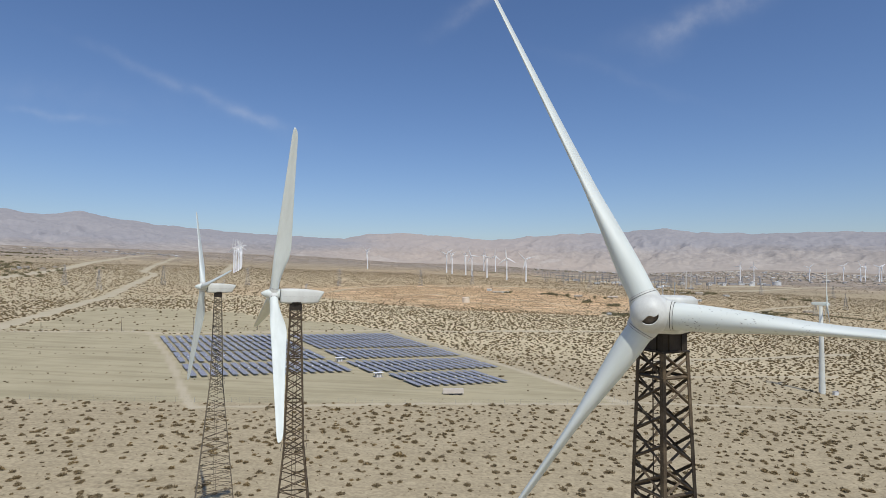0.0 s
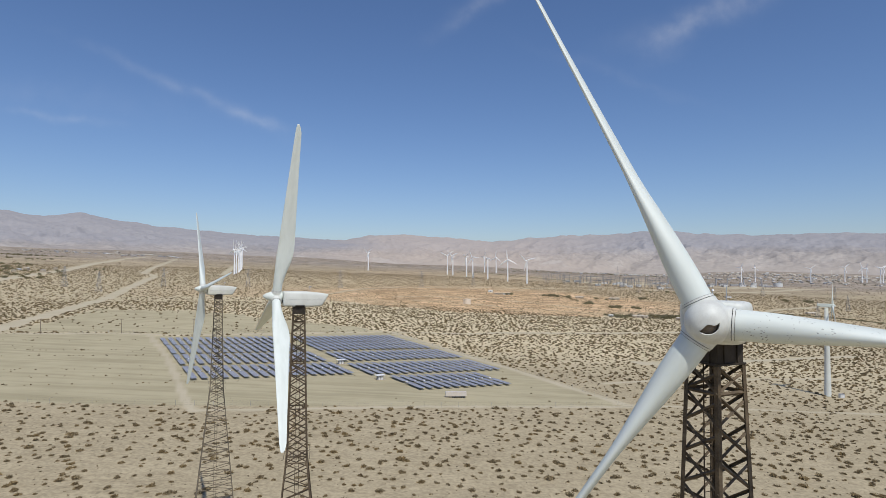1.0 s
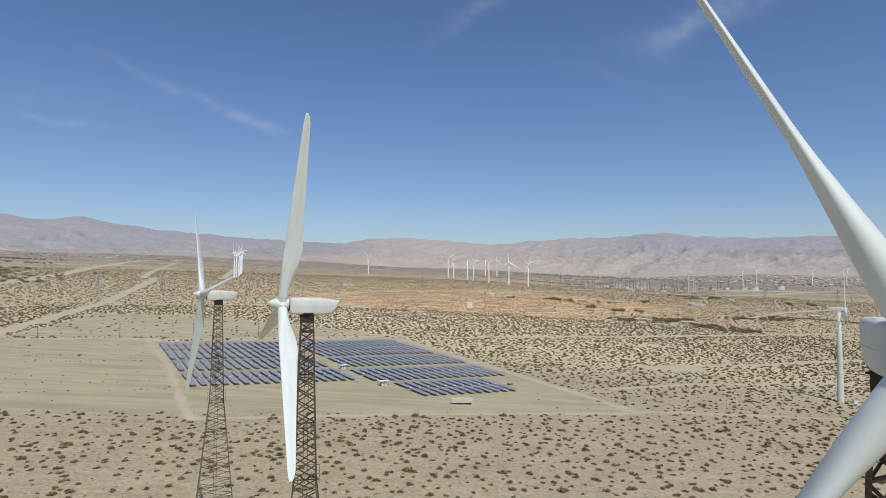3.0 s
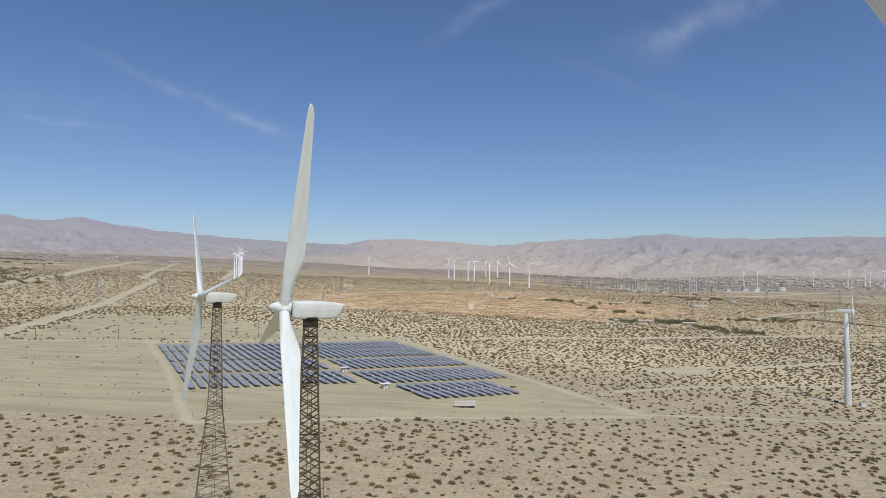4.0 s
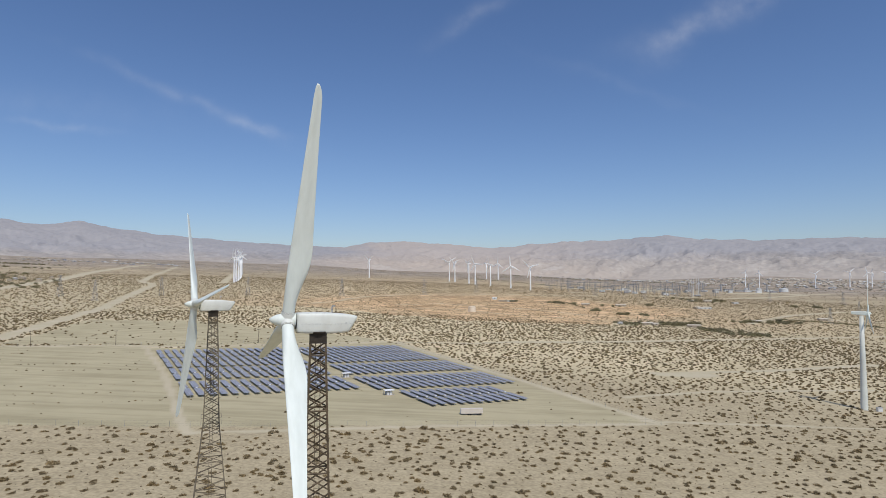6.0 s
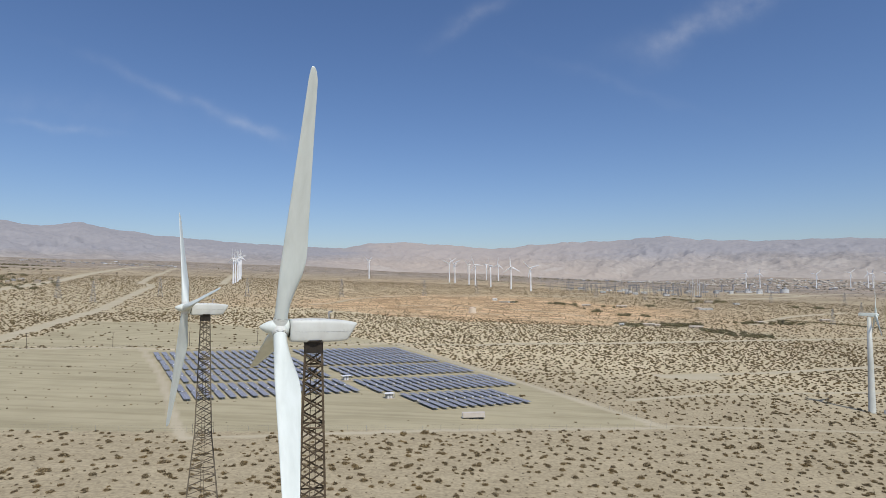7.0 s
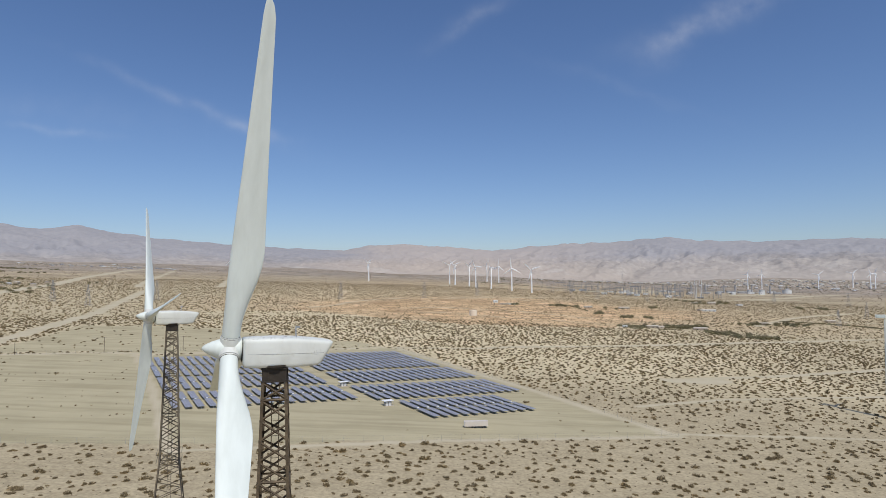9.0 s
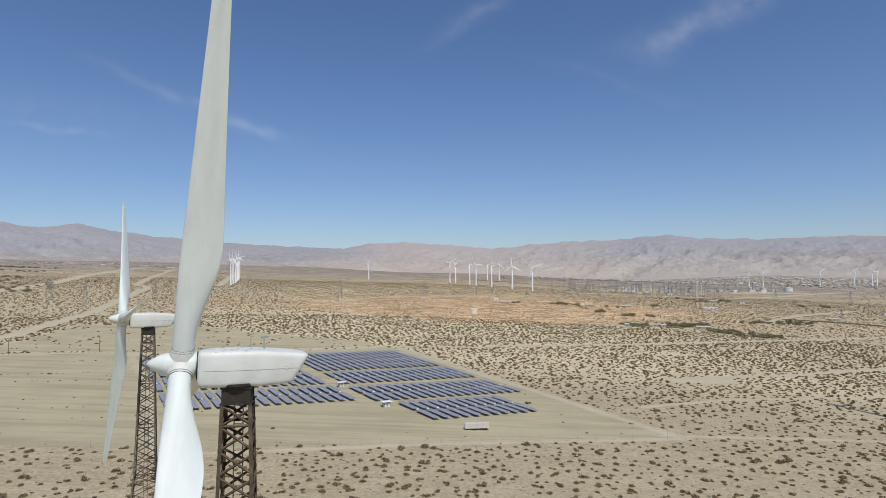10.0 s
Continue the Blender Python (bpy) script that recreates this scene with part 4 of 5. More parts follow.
def solar_field():
    blocks = [(-35.5, 0, 0, 50.5), (-80, -43, -7.5, 73.5), (-128, -91, -5, 76), (-173, -136, -5, 76), (-210, -174.5, -5, 75),
              (-84.5, -47.5, -98.5, -18.5), (-130, -93, -98.5, -18), (-172.5, -135.5, -98.5, -18), (-212.5, -175.5, -99, -18)]
    first = {}
    for u0, u1, v0, v1 in blocks:
        ln = float(u1 - u0)
        count = int(round((v1 - v0) / 5.06)) + 1
        for k in range(count):
            v = v0 + (v1 - v0) * k / (count - 1)
            a, b = ORG + U * u0 + V * v, ORG + U * u1 + V * v
            za, zb = ground_z(a.x, a.y), ground_z(b.x, b.y)
            m = Matrix.Translation((a.x, a.y, za)) @ Matrix.Rotation(radians(ROW_ANGLE), 4, "Z") @ Matrix.Rotation(-math.atan2(zb - za, ln), 4, "Y")
            if ln not in first:
                first[ln] = tracker_row(ln)
                first[ln].matrix_world = m
            else:
                copy_thing(first[ln], m)


solar_field()


def inverter_house(x, y):
    th = thing("inverter_house", pose(x, y, ground_z(x, y), 0, 0, ROW_ANGLE + 90), "small white inverter shelter with a flat roof", "shelter", "inverter shelters")
    part("wall", box((3.2, 2.0, 2.3), (0, 0, 1.15), 0.03), GREYWALL, th)
    part("roof", box((5.0, 3.6, 0.18), (0, 0, 2.5), 0.04), FAR_WHITE, th)
    for px in (-2.2, 2.2):
        for py in (-1.5, 1.5):
            part("post", box((0.10, 0.10, 2.5), (px, py, 1.2)), GALV, th)
    for px in (-0.8, 0.8):
        part("door", box((0.9, 0.06, 1.9), (px, -1.02, 1.0)), PALE, th)
    part("door", box((0.06, 1.0, 1.9), (1.62, 0, 1.0)), DARKPANE, th)
    part("slab", box((5.4, 4.0, 0.3), (0, 0, -0.02)), BUFF, th)


inverter_house(-65.0, 366.0)
inverter_house(-36.0, 320.5)

tr = thing("semi_trailer", pose(4.0, 284.5, ground_z(4.0, 284.5), 0, 0, 6), "cream box semi-trailer parked on bare sand", "trailer")
body = part("body", box((9.8, 2.2, 2.05), (0, 0, 1.75), 0.05), CREAM, tr)
for x in np.arange(-4.5, 4.6, 0.6):
    part("rib", box((0.06, 0.05, 1.9), (float(x), -1.115, 1.75)), CREAM, body)
part("door", box((0.05, 2.0, 1.9), (-4.92, 0, 1.75)), PALE, body)
part("chassis", box((9.0, 1.0, 0.22), (0, 0, 0.62)), DARKSTEEL, tr)
for x in (-1.6, -0.6, 2.6, 3.6):
    for y in (-0.92, 0.92):
        part("wheel", rod((x, y - 0.15, 0.44), (x, y + 0.15, 0.44), 0.44, n=18), RUBBER, tr)
for y in (-0.7, 0.7):
    part("landing_leg", box((0.12, 0.12, 0.75), (1.2, y, 0.37)), DARKSTEEL, tr)


# ======================= fences and poles =======================
def fence(pts, step, label):
    x0, y0 = pts[0]
    th = thing("fence", pose(x0, y0, ground_z(x0, y0)), label, "fence")
    me = mesh_of("post", rod((0, 0, -0.3), (0, 0, 2.1), 0.040, n=6), GALV)
    base = Vector((x0, y0, ground_z(x0, y0)))
    for (xa, ya), (xb, yb) in zip(pts, pts[1:]):
        n = max(1, int(math.hypot(xb - xa, yb - ya) / step))
        prev = None
        for k in range(n + 1):
            x, y = xa + (xb - xa) * k / n, ya + (yb - ya) * k / n
            p = Vector((x, y, ground_z(x, y))) - base
            part("post", me, None, th, m=Matrix.Translation(p))
            if prev is not None:
                bm = bmesh.new()
                for zz in (0.4, 1.2, 2.15):
                    add_rod(bm, prev + Vector((0, 0, zz)), p + Vector((0, 0, zz)), 0.010, n=3)
                part("wire", bm, DARKSTEEL, th)
            prev = p


fence([(-165, 236), (-110, 243), (-10, 262), (86, 281)], 7.0, "thin steel post and wire fence round the solar field")
fence([(-345, 419), (-322, 428), (-290, 441), (-228, 470), (-60, 548)], 8.0, "thin steel fence along the field track")
fence([(86, 281), (52, 356), (30, 397), (-48, 531)], 9.0, "thin steel post and wire fence beside the graded field")


def utility_pole(x, y, h, mat, arms):
    th = thing("utility_pole", pose(x, y, ground_z(x, y), 0, 0, rnd.uniform(0, 60)), "tall thin utility pole standing on open desert", "pole", "utility poles")
    part("pole", rod((0, 0, -0.5), (0, 0, h), h * 0.018, h * 0.011, 8), mat, th)
    for z in arms:
        part("crossarm", box((2.6, 0.14, 0.16), (0, 0.1, h * z)), mat, th)
        for x2 in (-1.1, 0, 1.1):
            part("insulator", rod((x2, 0.1, h * z + 0.08), (x2, 0.1, h * z + 0.35), 0.07, 0.04, 6), PALE, th)


for x, y in ((-298, 436), (-251, 459), (-345, 412), (-205, 482), (-160, 505)):
    utility_pole(x, y, 11, WOODPOLE, (0.95,))


def pylon(x, y, h, w, n_arm, yaw):
    """A lattice transmission pylon."""
    th = thing("transmission_pylon", pose(x, y, ground_z(x, y), 0, 0, yaw), "grey lattice transmission pylon", "pylon", "transmission pylons")
    wid = lambda z: w * (1 - z / h) + 0.10 * w
    cs = ((1, 1), (-1, 1), (-1, -1), (1, -1))
    nd = lambda k, z: Vector((cs[k][0] * wid(z) / 2, cs[k][1] * wid(z) / 2, z))
    for k in range(4):
        part("leg", rod(nd(k, -0.3), nd(k, h), 0.18, 0.12, 4), PYLONSTEEL, th)
    lv = [h * (1 - (1 - i / 8) ** 1.3) for i in range(9)]
    for a, b in zip(lv, lv[1:]):
        for k in range(4):
            bm = bmesh.new()
            add_rod(bm, nd(k, a), nd((k + 1) % 4, b), 0.075, n=3)
            add_rod(bm, nd((k + 1) % 4, a), nd(k, b), 0.075, n=3)
            part("bracing", bm, PYLONSTEEL, th)
    for i in range(n_arm):
        z = h * (0.72 + 0.11 * i)
        for s in (-1, 1):
            bm = bmesh.new()
            for q in (-1, 1):
                add_rod(bm, (s * wid(z) / 2, q * wid(z) / 2, z), (s * w * (0.95 - 0.12 * i), 0, z + 0.4), 0.08, n=3)
            add_rod(bm, (0, 0, z + h * 0.05), (s * w * (0.95 - 0.12 * i), 0, z + 0.4), 0.07, n=3)
            part("arm", bm, PYLONSTEEL, th)


for x, y, h in ((-437, 914, 30), (-542, 839, 30), (-470, 800, 28), (-330, 985, 30), (-190, 1060, 32), (-50, 1190, 32), (60, 1330, 30), (330, 1360, 32), (430, 1330, 32),
                (560, 1480, 36), (760, 1430, 30), (900, 1380, 30), (1010, 1300, 30), (560, 900, 24), (700, 1040, 28), (640, 860, 26), (800, 960, 28), (600, 2080, 44)):
    pylon(x, y, h, h * 0.2, 3, rnd.uniform(20, 60))

for k in range(190):
    u = rnd.random()
    x, y = 285 + 430 * u + rnd.uniform(-60, 60), 1550 + 70 * u + rnd.uniform(-90, 260)
    th = thing("substation_mast", pose(x, y, ground_z(x, y), 0, 0, rnd.uniform(-25, 25)), "slim grey steel mast in the substation yard", "mast", "substation masts")
    h = rnd.uniform(12, 34)
    steel = rnd.choice((DARKGALV, PYLONSTEEL, PYLONSTEEL))
    part("mast", rod((0, 0, -0.5), (0, 0, h), 0.42, 0.22, 6), steel, th)
    part("crossarm", box((rnd.uniform(3.5, 9.0), 0.4, 0.45), (0, 0, h * rnd.uniform(0.65, 0.95))), steel, th)
for k in range(34):
    u = rnd.random()
    x, y, h, w = 330 + 380 * u + rnd.uniform(-30, 30), 1580 + 70 * u + rnd.uniform(-60, 190), rnd.uniform(13, 20), rnd.uniform(16, 30)
    th = thing("busbar_gantry", pose(x, y, ground_z(x, y), 0, 0, rnd.uniform(-12, 28)), "grey steel portal gantry carrying busbars in the substation yard", "gantry", "substation gantries")
    for q in (-1, 1):
        part("leg", rod((q * w / 2, 0, -0.5), (q * w / 2, 0, h), 0.5, 0.35, 6), DARKGALV, th)
    part("beam", box((w + 1.5, 0.7, 0.9), (0, 0, h)), DARKGALV, th)
    for q in (-0.3, 0, 0.3):
        part("insulator", rod((q * w, 0, h - 2.6), (q * w, 0, h - 0.3), 0.28, 0.28, 6), GREYWALL, th)
for x, y in ((622, 1540), (628, 1546), (640, 1552), (646, 1556)):
    th = thing("substation_mast", pose(x, y, ground_z(x, y)), "tall pale steel mast in the substation yard", "mast", "substation masts")
    part("mast", rod((0, 0, -0.5), (0, 0, 46), 0.75, 0.45, 8), PALE, th)


# ======================= buildings =======================
def house(x, y, sx, sy, h, yaw, wall, roof, label, name="house", category="house", group="", pitch=0.16):
    th = thing(name, pose(x, y, ground_z(x, y) - 0.2, 0, 0, yaw), label, category, group)
    part("wall", box((sx, sy, h), (0, 0, h / 2)), wall, th)
    bm = bmesh.new()
    e, r = 0.4, pitch * sy
    lo = [(-sx / 2 - e, -sy / 2 - e, h), (sx / 2 + e, -sy / 2 - e, h), (sx / 2 + e, sy / 2 + e, h), (-sx / 2 - e, sy / 2 + e, h)]
    vs = [bm.verts.new(p) for p in lo + [(p[0], p[1], h + 0.15) for p in lo]] + [bm.verts.new((-sx / 2 - e, 0, h + 0.15 + r)), bm.verts.new((sx / 2 + e, 0, h + 0.15 + r))]
    for f in ((3, 2, 1, 0), (0, 1, 5, 4), (2, 3, 7, 6), (4, 5, 9, 8), (6, 7, 8, 9), (1, 2, 6, 9, 5), (3, 0, 4, 8, 7)):
        bm.faces.new([vs[q] for q in f])
    bmesh.ops.recalc_face_normals(bm, faces=bm.faces)
    part("roof", bm, roof, th)
    n = max(1, int(sx / 8))
    for k in range(n):
        wx = -sx / 2 + sx * (k + 0.5) / n
        part("window", box((1.4, 0.08, 1.1), (wx, -sy / 2 - 0.03, h * 0.58)), DARKPANE, th)
    part("door", box((0.08, 1.0, 2.0), (sx / 2 + 0.03, 0, 1.05)), GREYWALL, th)
    return th


for x, y, sx, sy, h, yaw, w, rf in ((217, 787, 5, 4, 2.6, 12, PALE, PALE), (253, 792, 15, 6, 2.8, 5, BUFF, TANROOF), (311, 785, 16, 6, 2.8, -10, BUFF, TANROOF),
                                    (262, 788, 8, 5, 2.8, 20, BUFF, TANROOF), (463, 1104, 24, 7, 3.2, 4, PALE, TANROOF), (452, 1108, 14, 7, 3, 25, BUFF, TANROOF),
                                    (440, 880, 12, 6, 3, -5, BUFF, TANROOF), (580, 950, 14, 6, 3, 10, BUFF, TANROOF), (560, 1310, 16, 8, 4, 0, BUFF, TANROOF),
                                    (520, 1300, 12, 7, 3, 0, BUFF, TANROOF), (610, 1290, 12, 7, 3, 15, PALE, ROOFING), (85, 1151, 8, 6, 3.4, 8, PALE, PALE), (111, 1111, 14, 5, 2.8, -6, PALE, TANROOF), (97, 1108, 16, 5, 2.4, 3, BUFF, TANROOF),
                                    (310, 1100, 18, 7, 3, 4, BUFF, TANROOF), (246, 1100, 14, 6, 2.8, 0, BUFF, TANROOF)):
    house(x, y, sx, sy, h, yaw, w, rf, "low single-storey desert house with a shallow roof", "house", "house", "scattered desert houses")

tank = thing("water_tank", pose(30, 873, ground_z(30, 873)), "squat cream water tank on open red soil", "tank")
part("shell", revolve([(-0.3, 5.4), (7.2, 5.4), (7.3, 5.0), (8.0, 0.1)], 28), TANKPAINT, tank, smooth=False, m=Matrix.Rotation(radians(-90), 4, "Y"))
part("hatch", box((1.0, 1.0, 0.5), (2.5, 0, 7.7), 0.05), GREYWALL, tank)

for x, y, r, h in ((1044, 1871, 13, 11), (940, 1890, 8, 8), (985, 1905, 8, 8)):
    th = thing("storage_tank", pose(x, y, ground_z(x, y)), "large pale cylindrical storage tank beside the substation", "tank", "storage tanks")
    part("shell", revolve([(-0.5, r), (h, r), (h + 1.6, 0.2)], 28), PALE, th, m=Matrix.Rotation(radians(-90), 4, "Y"))
    part("rim", rod((0, 0, h - 0.4), (0, 0, h + 0.1), r + 0.25, n=28), GREYWALL, th)
for k in range(26):
    x, y = rnd.uniform(640, 1010), rnd.uniform(1780, 1910)
    house(x, y, rnd.uniform(8, 26), rnd.uniform(6, 12), rnd.uniform(3, 7), rnd.uniform(-8, 8), rnd.choice((PALE, GREYWALL, BUFF)), rnd.choice((PALE, ROOFING)),
          "flat-roofed power station building", "plant_building", "building", "power station buildings", 0.02)
for k in range(7):
    x, y = 690 + 48 * k, 1850 + rnd.uniform(-15, 15)
    th = thing("exhaust_stack", pose(x, y, ground_z(x, y)), "grey exhaust stack of the power station", "chimney", "power station stacks")
    part("flue", rod((0, 0, -0.5), (0, 0, 24), 2.4, 2.1, 12), GREYWALL, th)
    part("rim", rod((0, 0, 23.4), (0, 0, 24.3), 2.6, n=12), DARKSTEEL, th)
for k in range(18):
    x, y = rnd.uniform(330, 720), rnd.uniform(1540, 1740)
    house(x, y, rnd.uniform(5, 18), rnd.uniform(4, 8), rnd.uniform(3, 6), rnd.uniform(-10, 10), rnd.choice((PALE, GREYWALL)), PALE,
          "low substation control hut", "substation_hut", "building", "substation huts", 0.03)


def village(count, box_, label, group):
    x0, x1, y0, y1 = box_
    for k in range(count):
        x, y = rnd.uniform(x0, x1), rnd.uniform(y0, y1)
        house(x, y, rnd.uniform(8, 18), rnd.uniform(6, 10), rnd.uniform(3, 5), rnd.uniform(0, 180), rnd.choice((BUFF, BUFF, GREYWALL)), rnd.choice((TANROOF, ROOFING, ROOFING, PALE)), label, "house", "house", group)


village(30, (-1680, -1120, 2150, 2450), "distant house of a desert settlement", "settlement on the slope")
village(9, (-980, -760, 1020, 1240), "low house half hidden by scrub", "houses beside the paved road")
for k in range(34):
    u = rnd.random()
    house(-1470 + 520 * u + rnd.gauss(0, 25), 2300 - 210 * u + rnd.gauss(0, 40), rnd.uniform(8, 16), rnd.uniform(6, 9), rnd.uniform(3, 4), rnd.uniform(-20, 20), rnd.choice((GREYWALL, BUFF)),
          rnd.choice((PALE, TANROOF, ROOFING, ROOFING)), "distant pale house of a desert settlement", "house", "house", "settlement on the slope")
for k in range(195):
    a, r = radians(rnd.triangular(6, 44, 34)), rnd.uniform(2540, 3080)
    house(r * math.sin(a), r * math.cos(a), rnd.uniform(7, 13), rnd.uniform(6, 9), rnd.uniform(3, 4.5), rnd.uniform(0, 180), rnd.choice((BUFF, GREYWALL, GREYWALL)), rnd.choice((TANROOF, PALE, ROOFING, PALE)),
          "distant house of a valley town", "house", "house", "valley town")


def joined_houses(count, label):
    """Small far houses with pitched roofs, joined."""
    bm = bmesh.new()
    for k in range(count):
        a, r = radians(rnd.triangular(10, 44, 34)), rnd.uniform(2700, 3090)
        x, y = r * math.sin(a), r * math.cos(a)
        m = pose(x, y, ground_z(x, y) - 0.3, 0, 0, rnd.uniform(0, 180))
        w, d, h = rnd.uniform(4, 7), rnd.uniform(3, 4.5), rnd.uniform(2.8, 4)
        ring = [bm.verts.new(m @ Vector(p)) for p in ((-w, -d, 0), (w, -d, 0), (w, d, 0), (-w, d, 0), (-w, -d, h), (w, -d, h), (w, d, h), (-w, d, h), (-w, 0, h + 1.2), (w, 0, h + 1.2))]
        for f in ((0, 1, 5, 4), (2, 3, 7, 6), (1, 2, 6, 9, 5), (3, 0, 4, 8, 7), (4, 5, 9, 8), (6, 7, 8, 9)):
            bm.faces.new([ring[q] for q in f])
    tagged(new("town_houses", mesh_of("town_houses", bm, TANROOF)), label, "houses", "", "stuff")


joined_houses(260, "pale small houses of a far valley town")


# ======================= trees and scrub =======================
def leaf_clump(n, seed, spread, flat, leaf):
    """n loose leaf triangles in an uneven, gappy crown of several lobes."""
    r = np.random.default_rng(seed)
    lobes = r.normal(0, 0.25, (6, 3)) * spread * np.array([1.15, 0.9, 1])
    lobes[:, 2] = np.abs(lobes[:, 2]) * flat + 0.28 * spread * flat
    pick = r.integers(0, 6, n)
    c = lobes[pick] + r.normal(0, 0.24, (n, 3)) * spread * np.array([1, 1, flat])
    c[:, 2] = np.clip(c[:, 2], 0.05, None)
    a, b = r.normal(0, 1, (n, 3)), r.normal(0, 1, (n, 3))
    a /= np.linalg.norm(a, axis=1, keepdims=True)
    b = np.cross(a, b)
    b /= np.linalg.norm(b, axis=1, keepdims=True)
    s = leaf * r.uniform(0.5, 1.3, (n, 1))
    return np.stack([c - a * s * 0.5 - b * s * 0.3, c + a * s * 0.6, c - a * s * 0.4 + b * s * 0.5], 1)


def bush_clump(stems, per, seed, spread, tall, leaf):
    """A low wide bush of several rounded mounds: twigs that fan up and out from each foot, ending on an uneven dome, with leaf tips along them."""
    r = np.random.default_rng(seed)
    foot = r.normal(0, 0.22, (4, 3)) * spread * np.array([1.3, 0.8, 0])
    big = r.uniform(0.5, 1.0, 4)
    pick = r.choice(4, stems, p=big / big.sum())
    az, el = r.uniform(0, 6.283, stems), np.arcsin(r.uniform(0.02, 1.0, stems))
    reach = big[pick] * r.uniform(0.75, 1.05, stems) * spread * 0.74
    d = np.stack([np.cos(az) * np.cos(el), np.sin(az) * np.cos(el), np.sin(el) * tall * 1.25], 1) * reach[:, None]
    u = r.uniform(0.35, 1.0, (stems, per, 1))
    c = (foot[pick][:, None] + d[:, None] * u + r.normal(0, 0.045 * spread, (stems, per, 3))).reshape(-1, 3)
    c[:, 2] = np.clip(c[:, 2], 0.03, None)
    a = np.repeat(d / np.linalg.norm(d, axis=1, keepdims=True), per, 0) + r.normal(0, 0.6, c.shape)
    a /= np.linalg.norm(a, axis=1, keepdims=True)
    b = np.cross(a, r.normal(0, 1, c.shape))
    b /= np.linalg.norm(b, axis=1, keepdims=True)
    s = leaf * r.uniform(0.6, 1.3, (len(c), 1))
    return np.stack([c - a * s * 0.5 - b * s * 0.34, c + a * s * 0.6, c - a * s * 0.5 + b * s * 0.34], 1)


def tree(x, y, h, mat, seed):
    r = random.Random(seed)
    th = thing("desert_tree", pose(x, y, ground_z(x, y) - 0.1, 0, 0, r.uniform(0, 360)), "spreading dusty green desert tree", "tree", "desert trees")
    bm = rod((0, 0, 0), (0.1 * h, 0, 0.35 * h), 0.05 * h, 0.03 * h, 7)
    for k in range(4):
        a = r.uniform(0, 6.28)
        add_rod(bm, (0.1 * h, 0, 0.33 * h), (0.1 * h + 0.35 * h * math.cos(a), 0.35 * h * math.sin(a), 0.7 * h), 0.025 * h, 0.01 * h, 5)
    part("trunk", bm, BARK, th)
    t = leaf_clump(240, seed, 0.85 * h, 0.48, 0.19 * h)
    t[:, :, 2] += 0.08 * h
    me = soup("crown", t, mat, "", "")
    part("crown", me, None, th)


groves = [(234, 792, 9, 6), (224, 796, 3, 4), (279, 800, 5, 5), (295, 805, 7, 5), (313, 810, 6, 5), (325, 745, 6, 5), (337, 713, 7, 5), (353, 712, 6, 4), (308, 752, 4, 6), (430, 876, 5, 9), (458, 883, 6, 9),
          (485, 890, 6, 9), (554, 1315, 9, 12), (593, 1333, 6, 12), (200, 1115, 6, 7), (232, 979, 7, 5), (294, 1084, 3, 6), (376, 1135, 3, 8), (262, 926, 5, 8), (284, 922, 3, 6), (118, 1112, 2, 4)]
k = 0
for gx, gy, count, spread in groves:
    for q in range(count):
        k += 1
        tree(gx + rnd.gauss(0, spread * 1.7), gy + rnd.gauss(0, spread), rnd.uniform(4.5, 8.5), GREEN, 40 + k)
for k in range(60):
    x = rnd.uniform(-1000, -740)
    tree(x, rnd.uniform(960, 1280), rnd.uniform(4, 8), GREEN, 300 + k)
for gx, gy, count in ((-1350, 1830, 14), (-1160, 1600, 12), (-1260, 1810, 10), (-980, 1340, 10), (-860, 1160, 8), (-692, 965, 4), (-734, 1065, 3), (750, 1235, 5), (500, 1368, 5), (606, 1360, 5)):
    for q in range(count):
        tree(gx + rnd.gauss(0, 16 + 2 * count), gy + rnd.gauss(0, 14), rnd.uniform(5, 9), GREEN, 500 + q)


def scrub_points(r0, r1, cell, keep, seed, half_deg=44):
    """Jittered plan points in a wedge before the walk, thinned by patches and cleared where the ground is graded."""
    r = np.random.default_rng(seed)
    w = r1 * math.tan(radians(half_deg))
    gx, gy = np.meshgrid(np.arange(-w, w, cell), np.arange(r0 * 0.6, r1, cell))
    loose = 0.55 if r1 < 900 else 1.6
    x = (gx + r.uniform(-loose, loose, gx.shape) * cell).ravel()
    y = (gy + r.uniform(-loose, loose, gy.shape) * cell).ravel()
    d = np.hypot(x, y)
    ok = (d > r0) & (d < r1) & (np.abs(np.degrees(np.arctan2(x, y))) < half_deg)
    x, y = x[ok], y[ok]
    patch = fbm(x, y, 130, 3, 1.3)
    ok = r.random(len(x)) < keep * np.clip(1.0 + 0.35 * patch, 0.3, 1.0)
    x, y = x[ok], y[ok]
    road, site, orange = soil_masks(x, y)
    ok = (road < 0.3) & (r.random(len(x)) > site * 0.995) & (r.random(len(x)) > np.clip(orange - 0.3, 0, 0.7) * 0.15)
    return x[ok], y[ok], r


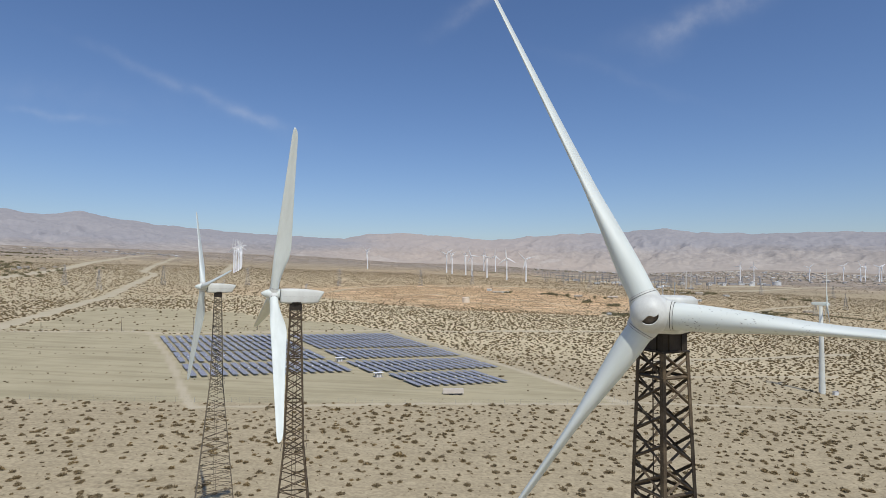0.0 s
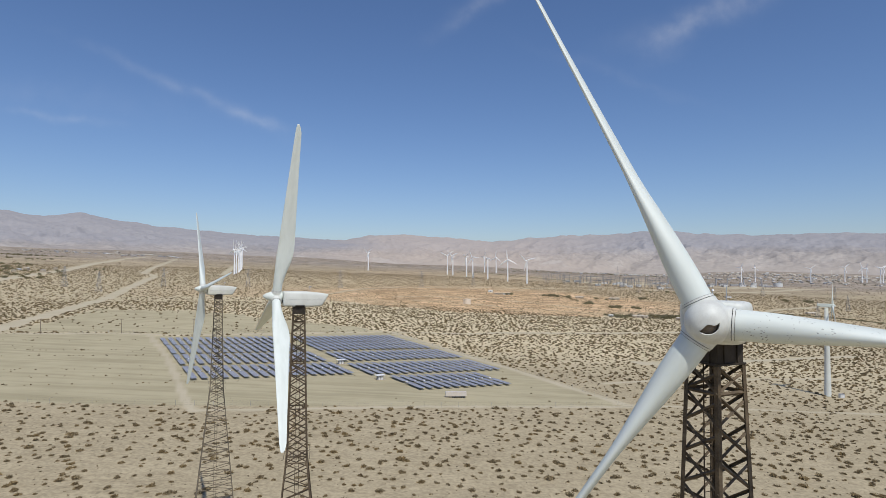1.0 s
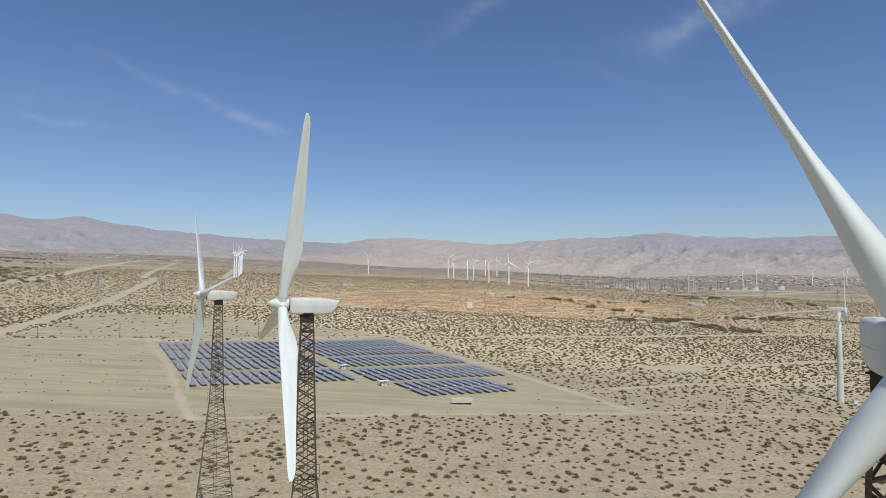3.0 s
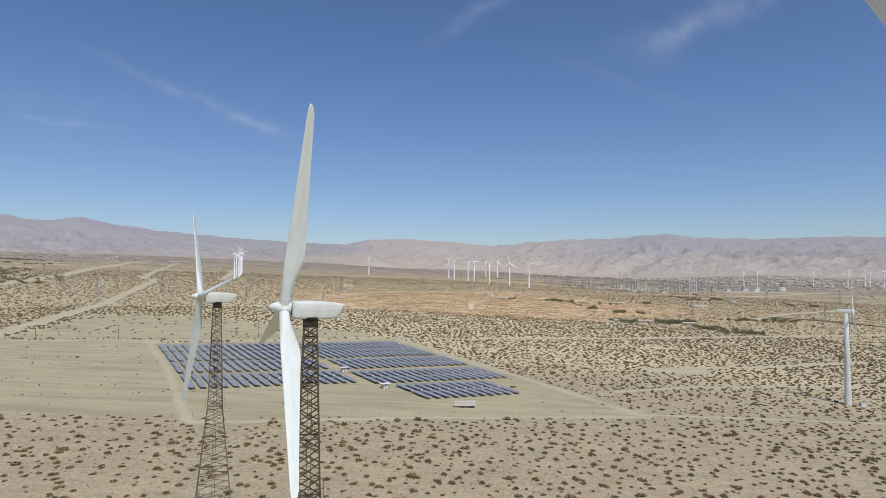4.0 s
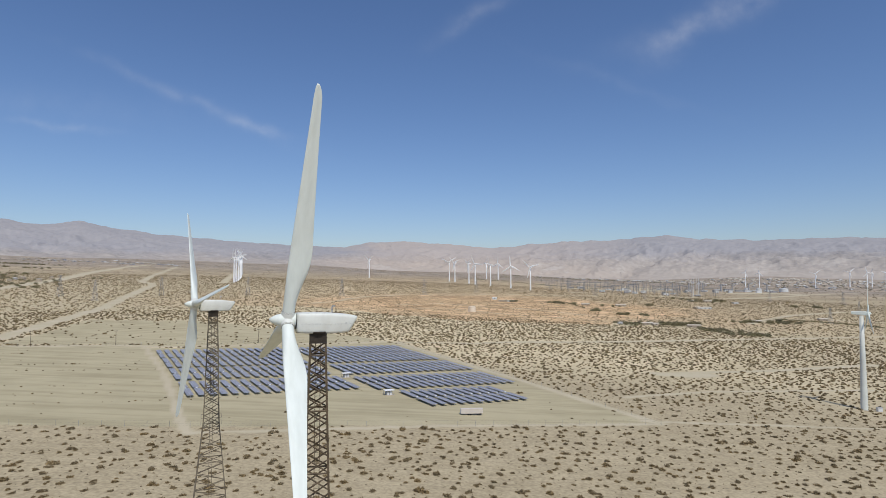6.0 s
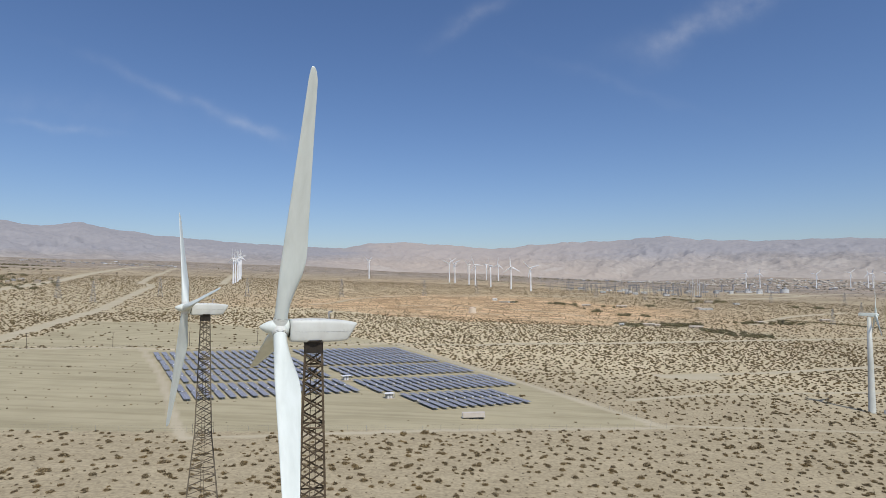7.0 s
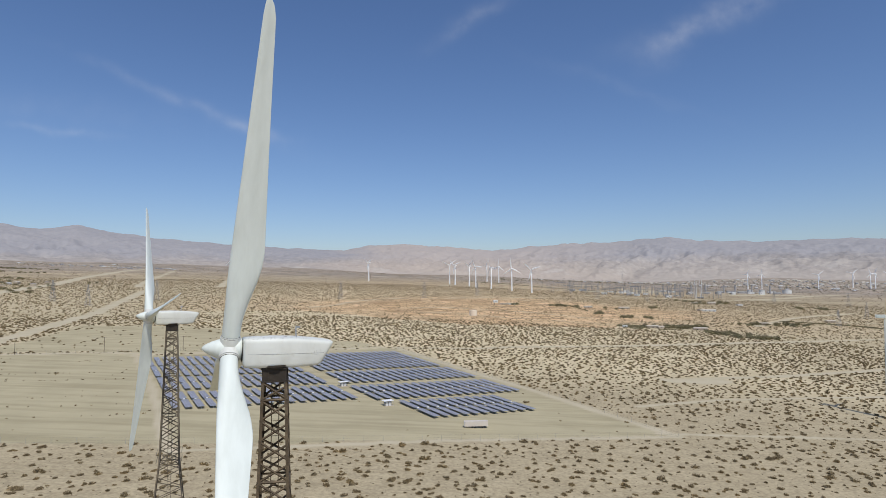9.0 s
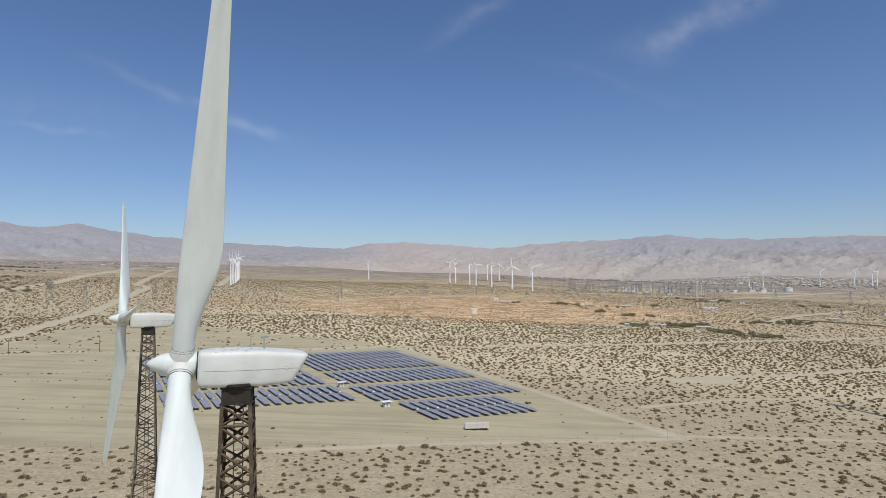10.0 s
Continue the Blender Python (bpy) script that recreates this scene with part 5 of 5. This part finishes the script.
def scatter(x, y, r, clumps, size):
    """Triangles of many bushes, each a turned and scaled clump."""
    k = r.integers(0, len(clumps), len(x))
    a, s = r.uniform(0, 2 * math.pi, len(x)), size * r.lognormal(0, 0.26, len(x))
    z = level(x, y)
    out = []
    for q, c in enumerate(clumps):
        i = np.where(k == q)[0]
        ca, sa = np.cos(a[i])[:, None, None], np.sin(a[i])[:, None, None]
        t = c[None] * s[i][:, None, None, None]
        tx, ty = t[..., 0] * ca - t[..., 1] * sa, t[..., 0] * sa + t[..., 1] * ca
        out.append(np.stack([tx + x[i][:, None, None], ty + y[i][:, None, None], t[..., 2] + z[i][:, None, None]], -1).reshape(-1, 3, 3))
    return np.concatenate(out)


fine_clumps = [bush_clump(78, 4, 300 + k, 1.22, 0.62, 0.27) for k in range(10)]
mid_clumps = [bush_clump(36, 2, 400 + k, 1.16, 0.70, 0.56) for k in range(8)]
far_clumps = [leaf_clump(10, 500 + k, 1.05, 0.75, 1.3) for k in range(8)]

bx, by, br = scrub_points(120, 330, 3.9, 0.66, 21)
order = np.argsort(np.hypot(bx - 0, by - 60))
near_i, rest_i = order[:280], order[280:]
near_meshes = [soup("creosote_bush", c, BUSH, "", "") for c in fine_clumps]
for i in near_i:
    ob = new("creosote_bush", near_meshes[int(br.integers(0, 10))])
    s = 1.0 * float(br.lognormal(0, 0.24))
    ob.matrix_world = Matrix.Translation((bx[i], by[i], ground_z(bx[i], by[i]) - 0.03)) @ Matrix.Rotation(float(br.uniform(0, 6.28)), 4, "Z") @ Matrix.Diagonal((s, s, s, 1))
    tagged(ob, "low brown-green creosote bush on bare sand", "bush", "creosote bushes")
soup("desert_scrub", scatter(bx[rest_i], by[rest_i], br, fine_clumps, 1.0), BUSH, "scattered low creosote bushes on pale sand", "scrub")
x, y, r = scrub_points(330, 800, 3.9, 0.88, 22)
ok = r.random(len(x)) < np.clip(0.62 + (np.hypot(x, y) - 330) / 260 + 0.18 * fbm(x, y * 2.2, 150, 3, 5), 0.3, 1)  # sparser towards the field
x, y = x[ok], y[ok]
soup("desert_scrub", scatter(x, y, r, mid_clumps, np.clip(0.96 + (np.hypot(x, y) - 330) / 1400, 0.96, 1.16)), BUSH, "scattered low desert bushes", "scrub")
x, y, r = scrub_points(800, 1700, 5.1, 0.80, 23, 42)
soup("desert_scrub", scatter(x, y, r, far_clumps, np.where(soil_masks(x, y)[2] > 0.55, 0.66, 0.86)), HAZYSCRUB, "far brown scrub speckling the flats, paled for haze", "scrub")
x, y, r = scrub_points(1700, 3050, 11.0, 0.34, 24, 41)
soup("desert_scrub", scatter(x, y, r, [c[:6] for c in far_clumps], 1.25), HAZYBRUSH, "far scrub on the upper fan, paled for haze", "scrub")
# dark rows of brush along a far embankment and the bank of a wash
hx, hy = [], []
for pts, gap in (([(60, 2110), (137, 2014), (252, 1869), (350, 1735), (512, 1723)], 3.0), ([(500, 944), (525, 936), (562, 916), (584, 900), (625, 850)], 1.1), ([(215, 783), (242, 768)], 2.6), ([(258, 773), (316, 803)], 3.2),
                 ([(308, 747), (352, 710)], 4.5), ([(439, 897), (479, 873), (500, 880)], 2.6), ([(219, 1140), (229, 1030), (253, 1037)], 6.0), ([(555, 1338), (639, 1384)], 4.0), ([(-322, 430), (-290, 443), (-228, 470), (-60, 546)], 4.0)):
    for (x0, y0), (x1, y1) in zip(pts, pts[1:]):
        q = np.arange(0, 1, gap / math.hypot(x1 - x0, y1 - y0))
        hx.append(x0 + (x1 - x0) * q + rng.normal(0, 0.8, len(q)))
        hy.append(y0 + (y1 - y0) * q + rng.normal(0, 0.8, len(q)))
x, y = np.concatenate(hx), np.concatenate(hy)
soup("brush_rows", scatter(x, y, rng, mid_clumps, np.where(y > 1500, 2.1, np.where(y > 700, 2.0, 0.55))), GREEN, "dark rows of dry brush along banks and fence lines", "scrub")
a, q = np.radians(rng.uniform(5, 44, 1000)), rng.uniform(2560, 3100, 1000)
x, y = q * np.sin(a), q * np.cos(a)
soup("town_trees", scatter(x, y, rng, mid_clumps, 2.7), GREEN, "dark trees between the houses of a far town", "trees")
x, y, r = scrub_points(120, 420, 4.2, 0.9, 31)
soup("dry_tufts", scatter(x, y, r, [c[:26] for c in mid_clumps], 0.30), DRY, "small dry grass tufts and litter on sand", "grass")
# stray tufts on the graded field, many along old furrows
x, y = rng.uniform(-420, 80, 200), rng.uniform(225, 560, 200)
for x0, y0 in ((-241, 343), (-211, 303), (-175, 272), (-232, 372), (-262, 412), (-196, 287)):
    q = rng.uniform(-110, 75, 34)
    x, y = np.concatenate([x, x0 + q + rng.normal(0, 1.0, 34)]), np.concatenate([y, y0 + 0.37 * q + rng.normal(0, 0.9, 34)])
ok = inside(x, y, SITE) & (soil_masks(x, y)[0] < 0.2)
o = (Vector((-12.26, 297.8, 0)))
for u0, u1, v0, v1 in ((-216, 2, -18, 79), (-216, -44, -102, -14)):  # none among the panels
    det = 0.5075 * 0.4478 + 0.8616 * 0.8942
    du, dv = ((x - o.x) * 0.4478 - (y - o.y) * 0.8942) / det, ((x - o.x) * 0.8616 + (y - o.y) * 0.5075) / det
    ok &= ~((du > u0) & (du < u1) & (dv > v0) & (dv < v1))
soup("field_tufts", scatter(x[ok], y[ok], rng, mid_clumps, 0.5), BUSH, "stray small tufts on the graded field", "scrub")
